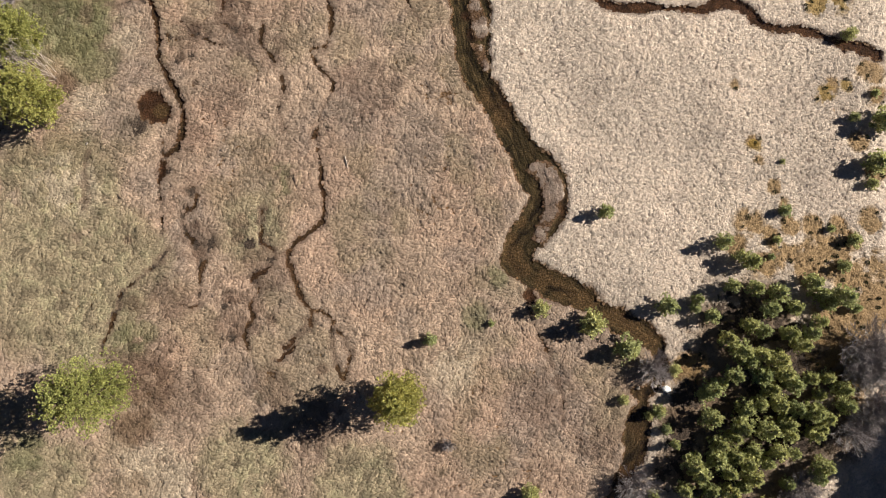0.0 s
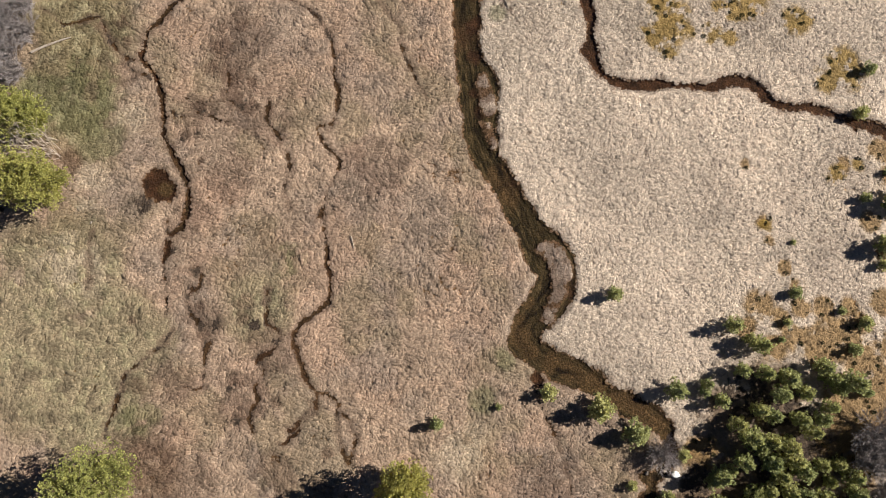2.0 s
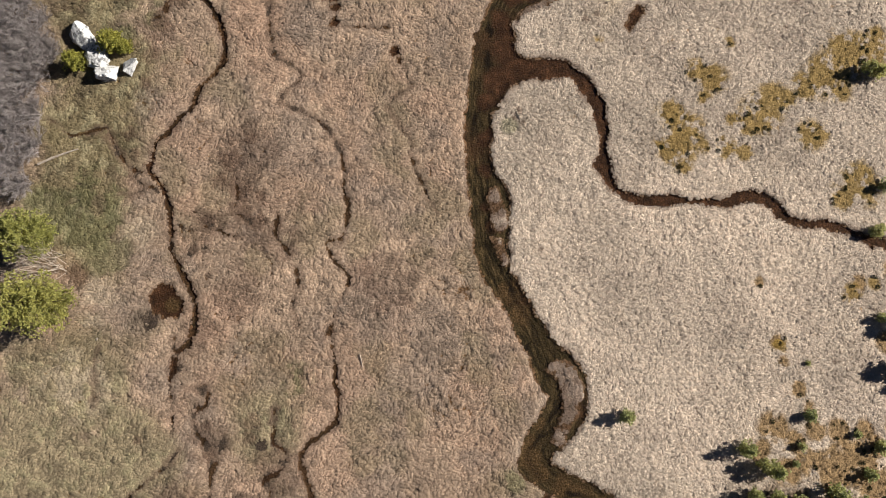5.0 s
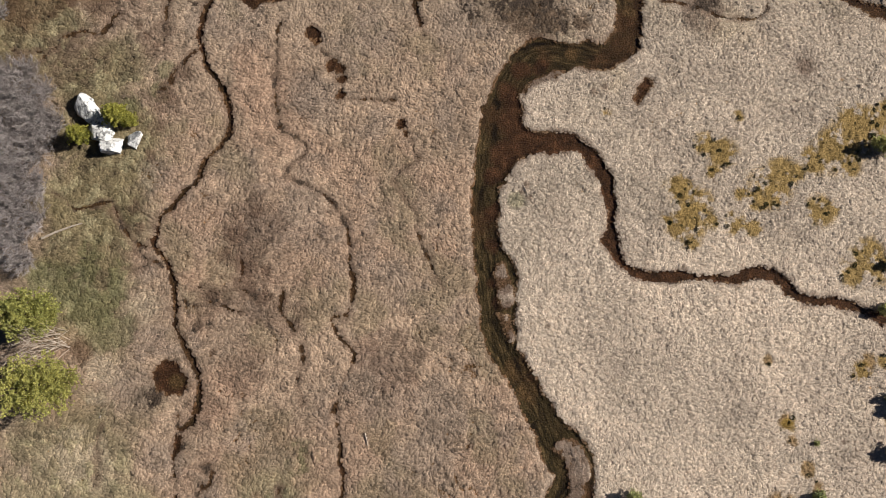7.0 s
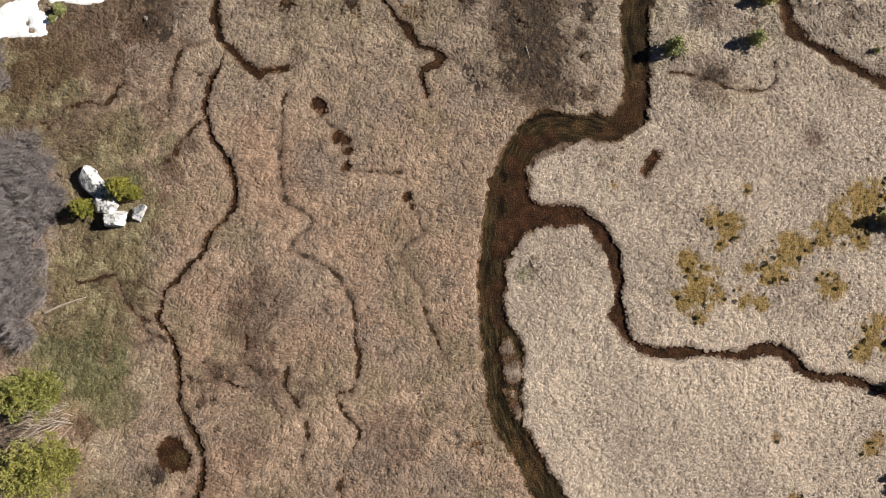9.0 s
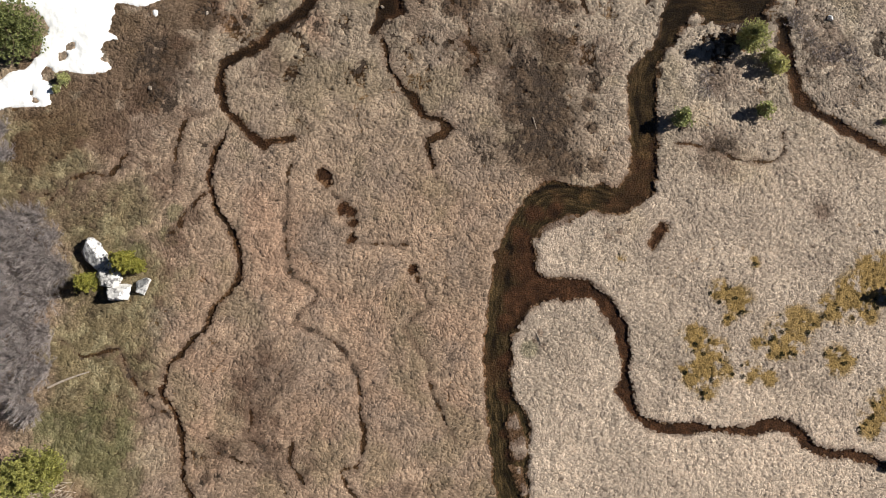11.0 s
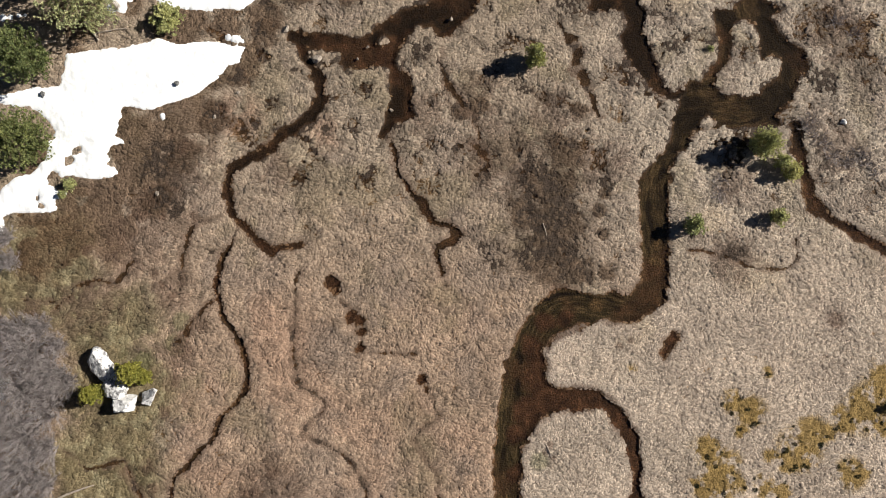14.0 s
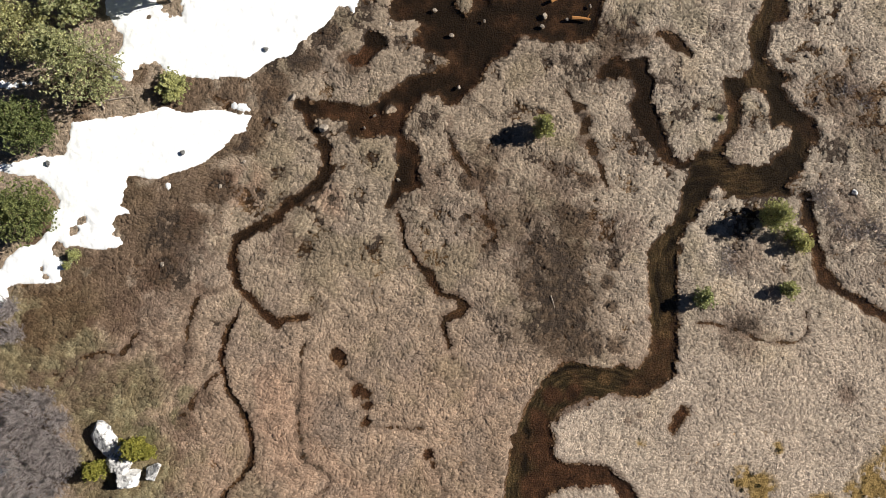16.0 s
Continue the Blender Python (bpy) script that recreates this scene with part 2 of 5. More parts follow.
RIVER_BEND_BANKS = [
    (4.41, 34.59), (4.31, 36.83), (4.15, 39.08), (4.1, 41.35), (4.51, 44.21), (5.04, 47.09),
    (5.63, 49.99), (6.5, 52.04), (7.56, 54.11), (8.55, 55.29), (9.42, 56.19), (10.59, 56.91),
    (12.04, 56.97), (14.06, 56.45), (16.38, 56.34), (18.42, 56.77), (19.2, 57.61), (19.64, 58.93),
    (19.68, 60.73), (22.02, 60.75), (21.8, 57.15), (21.48, 55.96), (20.41, 55.06), (19.52, 54.4),
    (18.35, 53.8), (17.19, 53.56), (16.04, 53.91), (14.59, 53.73), (13.42, 53.19), (12.27, 52.83),
    (11.11, 52.3), (10.06, 51.94), (9.42, 51.18), (9.35, 49.42), (9.62, 47.97), (10.75, 47.28),
    (12.75, 47.11), (13.3, 45.96), (11.57, 45.09), (10.15, 44.74), (9, 44.22), (7.85, 43.07),
    (7.16, 41.36), (6.87, 40.22), (6.85, 37.96), (7.05, 35.71), (7.1, 34.59),
]
SIDE_CHANNEL_UPPER_BANKS = [
    (9.9, 47.68), (10.75, 47.28), (12.75, 47.11), (13.89, 47.06), (15.31, 46.48), (16.44, 45.62),
    (17.55, 44.24), (18.48, 42.52), (18.76, 40.24), (18.65, 37.97), (18.72, 36.28), (18.86, 35.15),
    (19.28, 34.03), (20.11, 33.48), (21.52, 33.31), (21.48, 31.91), (20.08, 32.36), (19.26, 33.03),
    (18.43, 33.75), (17.9, 34.87), (17.08, 36), (17.27, 36.84), (17.7, 38.53), (17.57, 40.24),
    (17.1, 41.95), (16.39, 43.38), (15.55, 44.24), (14.71, 45.04), (13.58, 45.32), (11.57, 45.03),
    (9.86, 44.62),
]
SIDE_CHANNEL_LOWER_BANKS = [
    (21.24, 33.31), (24.33, 33.14), (27.14, 32.81), (29.97, 32.92), (31.68, 33.31), (33.11, 33.59),
    (34.5, 33.03), (35.59, 32.08), (36.94, 30.96), (38.34, 30.57), (40.6, 30.57), (41.43, 30.13),
    (43.37, 29.46), (44.92, 29.01), (48.93, 27.9), (48.83, 26.52), (44.84, 27.63), (43.59, 28.46),
    (41.38, 29.29), (39.42, 29.68), (37.72, 29.57), (36.61, 30.02), (35.52, 30.8), (34.16, 31.8),
    (32.77, 32.36), (31.34, 31.97), (29.92, 31.75), (28.24, 32.08), (24.29, 31.97), (21.2, 31.97),
]
RIVER_NORTH_BANKS = [
    (7.07, 52.64), (7.74, 53.74), (8.58, 54.85), (9.71, 55.96), (10.84, 56.58), (11.68, 56.7),
    (13.93, 56.5), (16.18, 56.52), (17.87, 56.7), (18.73, 57.43), (19.21, 58.55), (19.18, 59.95),
    (19.12, 62.19), (19.01, 65.02), (18.87, 66.73), (19.24, 67.88), (20.13, 69.04), (21.19, 70.21),
    (21.91, 71.09), (22.33, 71.96), (22.61, 73.72), (23.24, 75.48), (23.62, 76.67), (25.9, 74.93),
    (25.16, 73.75), (24.56, 72.86), (23.94, 71.69), (23.05, 70.81), (22.21, 69.36), (21.97, 66.77),
    (21.75, 65.05), (22.01, 63.92), (21.83, 61.66), (21.94, 59.42), (21.83, 57.19), (21.23, 55.8),
    (20.36, 54.96), (19.22, 54.12), (18.08, 53.35), (16.97, 53.55), (15.57, 53.87), (14.17, 53.75),
    (12.76, 53.13), (11.36, 52.68), (9.96, 52.23),
]
RIVER_HEAD_BANKS = [
    (23.21, 76.37), (24.13, 78.03), (25.31, 78.58), (26.52, 79.67), (27.37, 80.58), (27.78, 82.38),
    (27.54, 83.88), (27.33, 86.48), (28.51, 86.32), (29.57, 86.33), (30.53, 88.18), (30.4, 89.4),
    (30.27, 90.63), (30.68, 92.18), (31.46, 93.74), (31.94, 95.31), (32.69, 98.78), (34.98, 98.82),
    (34.39, 95.04), (34.13, 93.16), (32.6, 92.21), (32.06, 90.66), (31.86, 88.81), (32.81, 87.3),
    (33.96, 86.52), (33.21, 85.66), (34.03, 83.97), (35.15, 82.78), (36.58, 81.9), (36.69, 80.41),
    (35.96, 78.61), (35.19, 77.11), (34.56, 76.22), (33.76, 75.33), (33.59, 74.15), (32.14, 74.07),
    (30.97, 73.82), (29.82, 74.16), (28.07, 74.02), (27.19, 73.66), (25.16, 73.63),
]
EAST_INLET_BANKS = [
    (23.5, 76.55), (22.34, 76.65), (21.49, 77.46), (20.35, 78.4), (19.5, 79.57), (18.64, 80.16),
    (18.07, 81.04), (17.81, 82.54), (17.96, 84.34), (17.88, 86.16), (15.82, 86.13), (14.35, 86.53),
    (14.49, 87.81), (15.56, 88.44), (17.03, 88.21), (18.5, 87.99), (19.69, 88.32), (19.84, 86.8),
    (19.91, 84.98), (20.06, 83.47), (20.44, 82.27), (20.81, 80.78), (21.13, 79.3), (21.8, 78.12),
    (22.66, 77.54), (24.13, 77.97),
]
POND_BANKS = [
    (-9.33, 82.63), (-8.36, 83.84), (-7.05, 85.06), (-5.31, 85.93), (-2.98, 86.69), (-0.93, 87.57),
    (-1.53, 88.54), (-3.59, 88.69), (-4.78, 89.47), (-4.79, 90.69), (-4.22, 91.62), (-4.52, 92.17),
    (-6.29, 92.02), (-7.48, 92.49), (-7.5, 93.73), (-6.94, 95.6), (-3.46, 101.94), (4.94, 104.64),
    (14.57, 102.26), (15.38, 95.97), (14.57, 93.47), (14.42, 91.61), (13.81, 90.37), (12.03, 90.03),
    (9.96, 90.19), (7.9, 90.4), (6.12, 90.56), (5.24, 89.93), (4.65, 88.7), (3.47, 88.37),
    (2.59, 87.14), (2.01, 86.22), (1.72, 85.31), (0.56, 84.39), (-0.31, 83.18), (-1.48, 83.16),
    (-2.36, 84.29), (-3.24, 84.33), (-3.94, 84.02), (-4.39, 83.42), (-5.25, 82.51), (-5.82, 81.3),
    (-7.27, 81.28), (-8.44, 81.86),
]
POND_ARM_BANKS = [
    (-5.25, 82.51), (-5.52, 81.31), (-5.97, 80.41), (-5.96, 79.4), (-4.62, 79.12), (-4.32, 78.06),
    (-4.41, 76.29), (-4.27, 74.54), (-5.41, 73.94), (-6.54, 73.11), (-7.21, 72.41), (-7.68, 72.63),
    (-7.12, 73.63), (-6.85, 74.51), (-6.58, 75.68), (-6.44, 77.15), (-6.63, 78.33), (-6.59, 79.39),
    (-7.24, 80.03), (-8.4, 79.78), (-9.55, 79.47), (-11.17, 79.62), (-11.89, 80.56), (-12.2, 81.51),
    (-13.08, 81.86), (-14.82, 81.89), (-15.69, 82.06), (-17.17, 82.87), (-17.19, 83.41), (-14.28, 83.15),
    (-11.36, 82.78), (-9.33, 82.69), (-7.29, 82.78),
]
RUST_POOL_BANKS = [
    (-9.8, 90.86), (-8.33, 90.94), (-7.95, 89.42), (-8.69, 88.19), (-9.72, 87.08), (-11.23, 86.99),
    (-11.55, 87.84), (-10.35, 89.07),
]
CENTRAL_ISLAND = [
    (27.71, 80.28), (28.91, 81.14), (29.28, 83.3), (29.11, 84.99), (30.55, 85.62), (31.65, 85.03),
    (31.94, 83.34), (32.32, 81.18), (33.63, 81.56), (34.4, 80.37), (33.99, 79.18), (32.61, 78.32),
    (31.7, 77.48), (29.92, 76.93), (28.28, 76.61), (27.55, 77.31), (27.31, 78.79),
]
BEND_BAR = [
    (11.73, 15.79), (12.89, 16.58), (14.31, 16.62), (15.18, 15.29), (15.38, 13), (14.98, 11.19),
    (14.1, 9.9), (13.32, 8.39), (12.32, 8.86), (12.69, 9.92), (13.45, 11.04), (13.57, 13.03),
    (13.11, 14.46), (12.57, 15.32),
]
UPPER_BAR = [
    (6.59, 33.72), (7.28, 33.83), (7.93, 32.44), (8.19, 30.72), (8, 29.29), (7.21, 29.29),
    (6.71, 30.44), (6.45, 31.87),
]
UPPER_BAR_TIP = [
    (6.91, 28.67), (7.76, 28.66), (8.08, 27.58), (8.23, 26.39), (7.83, 26.28), (7.29, 27.41),
]
BEND_FLAT = [
    (9.13, 50.82), (9.83, 51.94), (11.12, 53), (12.56, 53.54), (14.12, 53.61), (12.73, 52.78),
    (11.22, 52.18), (10.17, 51.53), (9.59, 50.59),
]

# round pools: centre and radius
POOLS = [
    (-11.94, 57.53, 0.68), (-11.58, 56.62, 0.45), (-9.95, 54.12, 0.68), (-9.15, 53.67, 0.68), (-9.13, 52.54, 0.51), (-9.04, 50.85, 0.56),
    (-2.95, 47.8, 0.62), (-2.49, 46.86, 0.45), (-25.51, 22.87, 1.45), (-24.84, 22.33, 1.34), (11.64, 3.22, 0.78), (22.2, 52.3, 0.5),
    (21.7, 51.5, 0.6), (21.2, 50.8, 0.45),
]
ISLANDS = [
    (0.19, 93.94, 0.89), (-4.79, 90.53, 0.67), (-2.11, 87.77, 0.67), (-7.29, 82.63, 0.67), (26.3, 74.2, 1.0),
    (-12.46, 80.77, 0.78), (3.74, 95.11, 0.67),
]
GRAVEL = [
    (10.12, 7.45, 1.01), (11.19, 5.75, 1.01), (13.13, 4.87, 1.12), (15.34, 3.71, 1.12), (17.55, 2.56, 1.23),
    (19.74, 1.13, 1.23), (21.94, -0.02, 1.01), (23.57, -1.16, 0.89), (24.34, -2.83, 0.78), (8.54, 23.54, 1.01),
    (9.63, 21.19, 1.01), (11.05, 10.82, 0.67), (10.15, 8.58, 0.89), (22.6, -10.43, 0.78), (22.4, -8.81, 0.56),
    (20.56, 59.96, 0.6), (20.89, 61.65, 0.6), (14.53, 55.33, 0.6), (-24.74, 22.49, 0.78),
]
SILT = [
    (8.35, 50.06, 1.23), (8.5, 48.02, 1.57), (9.34, 46.28, 1.79), (7.9, 44.83, 1.68), (6.45, 42.53, 1.01),
    (6.43, 39.1, 0.78), (6.29, 35.72, 0.78), (11.06, 46.57, 1.68), (13.35, 46.47, 1.68), (6.23, 38.9, 0.78),
    (6.84, 29.91, 0.78), (6.01, 31.92, 0.56), (9.46, 53.73, 1.01), (11.14, 54.03, 1.01), (8.04, 51.26, 1.23),
]

# patches of ground cover: centre and radius
ZONE_HEATH = [
    (12.46, 17.18, 0.78), (13.27, 16.34, 1.12), (14.06, 14.41, 1.34), (14.11, 12.22, 1.23), (13.12, 10.06, 1.01),
    (11.71, 8.46, 0.56), (-17.48, 31.26, 3.36), (-21.29, 30.17, 1.68), (-15.77, 29.07, 2.24), (-17.71, 36, 2.8),
    (-17.19, 38.9, 2.24), (-20.71, 9.07, 2.24), (-14.08, 6.73, 2.8), (-16.8, 1.82, 2.8), (-23.37, 3.59, 2.24),
    (-16.9, 38.13, 2.8), (-28.89, 64.49, 3.36), (-26.31, 69.06, 2.8), (-27.92, 56.71, 2.24), (-17.8, 68.59, 2.24),
    (-14.73, 28.97, 2.8), (-21.52, 30.22, 2.24),
]
ZONE_HEATH_NORTH = [
    (-18.08, 23.77, 2.8), (-21.94, 19.23, 2.24), (-3.41, 24.17, 3.36), (-9.16, -9.14, 3.36), (-25.99, -2.34, 3.36),
    (-21.62, -5.66, 2.8), (-13.5, -5.3, 2.24), (4.94, 70.58, 4.47), (15.24, 69.55, 3.36), (2.05, 76.36, 3.36),
    (10.7, 74.72, 3.36), (-3.12, 74.54, 2.8), (28.25, 60.27, 2.8), (28.97, 67.99, 2.24), (39.49, 71, 3.36),
    (40.18, 84.04, 3.91), (12.73, -6.39, 3.36), (18.09, -10.81, 2.8), (-35.69, 55.03, 3.36), (-31.43, 60.96, 3.36),
    (-27, 49.84, 2.24),
]
ZONE_MOSS = [
    (27.88, 45.99, 1.12), (29.57, 45.13, 1.4), (28.63, 43.11, 0.67), (25.14, 41.38, 1.4), (26.79, 39.68, 1.68), (25.59, 37.97, 1.96),
    (26.1, 36.28, 1.01), (23.9, 38.25, 0.56), (28.15, 37.98, 0.84), (30.71, 37.98, 1.23), (32.39, 37.41, 0.84), (34.28, 41.4, 1.96),
    (35.5, 42.84, 1.68), (33.09, 40.26, 1.12), (37.23, 43.13, 0.84), (39.32, 39.13, 1.4), (40.48, 39.41, 0.84), (39.02, 44.29, 1.4),
    (41.39, 45.45, 2.24), (43.82, 47.49, 2.52), (45.87, 47.79, 1.68), (42.45, 43.72, 1.12), (43.91, 34.6, 1.68), (42.39, 32.92, 1.4),
    (44.96, 33.2, 1.4), (31.45, 48.91, 0.56), (31.4, 40.82, 0.67), (46.56, 49.55, 1.01), (17.93, 49.26, 0.45), (34.89, 18.09, 0.78),
    (42.55, 23.08, 1), (44.91, 24.19, 0.67),
]
ZONE_OCHRE = [
    (34.68, 18.45, 0.56), (35.42, 16.41, 0.56), (36.7, 13.8, 0.67), (37.74, 12.07, 0.67), (33.91, 10.13, 1.22), (32.38, 8.17, 1),
    (35.82, 8.68, 1), (37.43, 6.96, 1.22), (40.24, 6.35, 2.22), (42.55, 6.87, 1.67), (44.08, 4.31, 1.67), (45.89, 1.75, 2.22),
    (42.58, -0.97, 2.5), (42.13, 0.71, 1.94), (40.71, -3.69, 1.67), (46.22, 10.22, 1.11), (47.17, 15.37, 1), (43.15, 24.19, 0.78),
    (47.31, 25.32, 1.22), (47.73, 22.95, 1), (45.65, 18.29, 0.89), (38.17, 9.78, 0.89), (42.74, 9.7, 0.89), (42.76, -6.47, 1.44),
    (27.22, -4.51, 1.44), (35.09, 5.87, 1.11), (43.77, 7.98, 1.11), (40.46, 9.74, 1), (46.46, 5.67, 1.33), (28.39, -3.44, 0.89),
    (33.27, 24.31, 0.44),
]
ZONE_GREEN = [
    (-31.03, 27.4, 2.52), (-32.22, 30.33, 2.24), (-37.3, 31.55, 2.8), (-27.11, -0.16, 1.68), (-25.5, 0.63, 1.23),
    (-31.23, 30.36, 1.68),
    (-33.3, 33.78, 2.52), (-31, 32.91, 1.68), (-34.43, 30.18, 2.24), (8.62, 5.22, 1.12), (-37.02, -10.63, 2.24),
    (-30.83, 49.62, 1.68), (-27.09, 51.27, 1.12), (-26.65, 53.44, 1.01),
    (-12.44, 15.11, 1.68), (6.31, 1.39, 1.4), (8.66, 40.21, 0.89),
]
ZONE_OLIVE = [
    (-34.56, 14.32, 6.71), (-36.51, 6.57, 7.27), (-31.5, 2.1, 6.15), (-28.91, 7.54, 5.03), (-33.5, 38.96, 6.15),
    (-34.35, 32.08, 6.15), (-31.84, 45.23, 6.71), (-40.4, 58.53, 6.71), (-33.32, 52.71, 5.03), (-15.21, 10.65, 3.36),
    (-4.87, -14.54, 4.47), (-16.17, -12.16, 4.47),
    (-34.82, -13.31, 4.47),
]
ZONE_RUST = [
    (27.83, -3.43, 1.68), (27, -8.86, 2.24), (42.36, -4.27, 2.8), (42.5, -10.28, 3.36), (28.78, -6.72, 2.8),
    (-31.55, 71.86, 4.47), (-27.13, 74.23, 3.91), (-35.53, 63.29, 5.03), (-40.39, 61, 3.91), (-31.85, 67.28, 3.91),
    (-25.07, 78.94, 2.24), (-28.21, 84.24, 3.36), (-24.14, 84, 2.52), (-33.51, 85.96, 1.4), (-38.88, 79.93, 1.96),
    (-19.55, 84.97, 2.24), (-25.94, -5.03, 3.36), (-26.42, -8.23, 2.24), (-34.07, 25.33, 1.4), (-21.09, 80.18, 2.24),
    (-38.63, 84.69, 3.36), (-41.52, 68.87, 2.24),
]
# wet brown soil; the spots round the pine thicket also paint its shade
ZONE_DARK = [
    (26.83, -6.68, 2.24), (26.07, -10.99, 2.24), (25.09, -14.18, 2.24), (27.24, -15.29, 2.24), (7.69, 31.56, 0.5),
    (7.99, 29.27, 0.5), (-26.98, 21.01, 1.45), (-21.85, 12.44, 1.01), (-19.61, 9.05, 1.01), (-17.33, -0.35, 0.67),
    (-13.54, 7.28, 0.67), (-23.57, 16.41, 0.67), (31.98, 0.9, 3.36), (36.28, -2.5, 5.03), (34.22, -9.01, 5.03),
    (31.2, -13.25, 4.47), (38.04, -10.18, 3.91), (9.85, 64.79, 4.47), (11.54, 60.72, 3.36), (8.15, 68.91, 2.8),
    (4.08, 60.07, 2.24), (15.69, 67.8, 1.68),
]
ZONE_DARK_NORTH = [
    (-16.31, 10.39, 1.34), (-14.66, 11.76, 1.12), (-15.75, 8.98, 0.89), (-27.97, 65.61, 2.8), (-29.86, 69.71, 3.36),
    (-18.49, 88, 3.36), (-15.07, 90.49, 3.36), (16.76, 91, 2.8), (17.73, 79.53, 2.24), (-3.2, 81.62, 1.68),
    (11.99, 87.25, 2.8), (7.73, 61.22, 2.8), (10.61, 59.44, 2.8), (-11.02, 93.01, 2.8), (-17.91, 2.94, 0.67),
    (-21.49, 27.88, 0.56), (-22.85, 27.45, 0.78), (-21.29, 30.17, 0.78), (38.72, 78.63, 2.24), (24.22, 62.81, 1.12),
    (28.69, 60.61, 1.68),
]
ZONE_PEAT = [
    (9.49, 67.19, 3.39), (10.61, 63.79, 3.39), (10.01, 60.41, 3.11), (12.25, 58.76, 2.26), (7.21, 64.89, 1.98), (11.24, 70.66, 2.26),
    (14.88, 64.97, 0.79), (15.13, 62.71, 0.79), (15.48, 66.69, 0.68), (15.63, 58.8, 1.02), (15.85, 89.75, 1.98), (14.35, 87.9, 1.41),
    (2.63, 75.78, 1.13), (0.9, 75.18, 1.13), (9.56, 76.46, 0.79), (13.02, 75.33, 1.13), (-0.85, 78.68, 0.57), (18.53, 90.41, 1.13),
    (22.66, 89.86, 0.85), (-11.47, 87.5, 1.41), (-13.89, 90.51, 1.41), (-16.14, 87.43, 1.7), (-19.48, 83.17, 1.7), (-22.17, 78.39, 1.13),
    (-24.28, 74.27, 1.7), (-27.49, 70.18, 1.98), (-29.51, 65.61, 1.7),
]
ZONE_BLOTS = [
    (-17.59, 3.65, 0.78), (-16.77, 3.36, 0.44), (-13.49, 1.4, 0.67), (-17.12, 0.12, 0.89), (-27.51, 9.56, 0.56), (-26.82, 3.16, 1),
    (-16.57, 11.05, 1.11), (-16.83, 9.67, 0.89), (-20.96, 10.84, 0.56), (-20.64, 7.8, 0.78), (-8.58, -3.53, 0.78), (-4.49, -0.38, 0.44),
    (-17.59, 31.56, 0.89), (-14.48, 30.36, 0.56), (-16.19, 33.3, 0.78), (-19.32, 34.21, 0.78), (-22.61, 27.83, 0.56), (-21.17, 25.22, 0.44),
    (-4.86, 27.06, 0.44),
]
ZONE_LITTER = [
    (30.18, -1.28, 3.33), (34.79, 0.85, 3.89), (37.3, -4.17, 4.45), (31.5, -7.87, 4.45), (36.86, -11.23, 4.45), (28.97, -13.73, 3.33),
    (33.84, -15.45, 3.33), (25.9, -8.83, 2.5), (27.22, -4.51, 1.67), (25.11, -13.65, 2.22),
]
ZONE_SPECKS = [
    (9.69, 41.73, 0.39), (9.27, 41.02, 0.33), (10.01, 40.43, 0.33), (11.68, 27.71, 0.33), (40.43, 16.37, 0.28), (16.73, 51.38, 0.45),
    (17.75, 51.93, 0.4), (37.38, 50.47, 0.34), (39.02, 49.67, 0.28), (38.58, 54.04, 1.02), (-24.87, 53.33, 1.12), (-26.48, 51, 1.23),
    (-27.47, 47.53, 1.01), (-27.91, 44.67, 0.78), (-24.95, 40.15, 0.78), (-29.37, 39.58, 0.89), (-31.56, 39.02, 0.78), (-28.72, 37.35, 0.78),
    (-19.29, 36.8, 1.34), (-18.09, 33.47, 1.34), (-20.33, 34.57, 1.01), (-16.36, 30.71, 1.01), (-17.4, 39.04, 0.89), (-21.31, 30.72, 0.78),
]
ZONE_SLOPE_SPECKS = [
    (-27.3, 71.01, 0.79), (-28.5, 72.18, 0.56), (-30.18, 65.72, 0.9), (-30.95, 63.98, 0.68), (-28.97, 64, 0.56), (-25.86, 64.03, 0.68),
    (-26.77, 71.9, 0.79), (-23.46, 75.2, 0.68), (-36.38, 60.49, 0.68), (-29.54, 58.27, 0.56), (-28.65, 57.15, 0.56), (-27.76, 56.02, 0.56),
    (-25.43, 53.79, 0.56), (-26.47, 52.11, 0.68), (-27.69, 66.91, 0.56),
]
ZONE_GREY = [
    (13.26, 16.07, 1.34), (14.04, 13.86, 1.45), (13.99, 11.68, 1.34), (-4.72, 22.32, 3.36),
    (-11.11, 50.28, 2.8), (-18.03, 17.47, 2.24), (-4.57, 20.71, 3.36), (38.38, 54.23, 2.24),
    (39.69, 85.85, 3.36), (41.72, 79.86, 3.36), (37.96, 75.07, 2.24), (-24.45, 65.67, 2.8), (-26.91, 67.38, 2.8),
    (14.86, -8.59, 3.36), (-27.44, 42.43, 2.24), (-28.11, 21.6, 2.8), (-6.24, 56.92, 3.36),
]
ZONE_PALE = [
    (-32.04, 23.37, 2.24), (-28.37, 29.08, 1.68), (13.92, 57.12, 1.68), (12.32, 57.36, 1.4), (-33.48, 14.87, 3.91),
    (-25.28, -11.96, 3.36), (-22.57, -14.12, 3.36), (-24.02, 68.51, 1.4), (31.07, 58.55, 2.8), (23.78, 87.43, 2.8),
    (18.35, 53.85, 2.8), (-31.98, 21.08, 2.24), (-27.88, 29.78, 1.68), (26.63, 63.77, 2.24), (4, -3.49, 3.36),
    (-14.47, 70.92, 2.24),
]
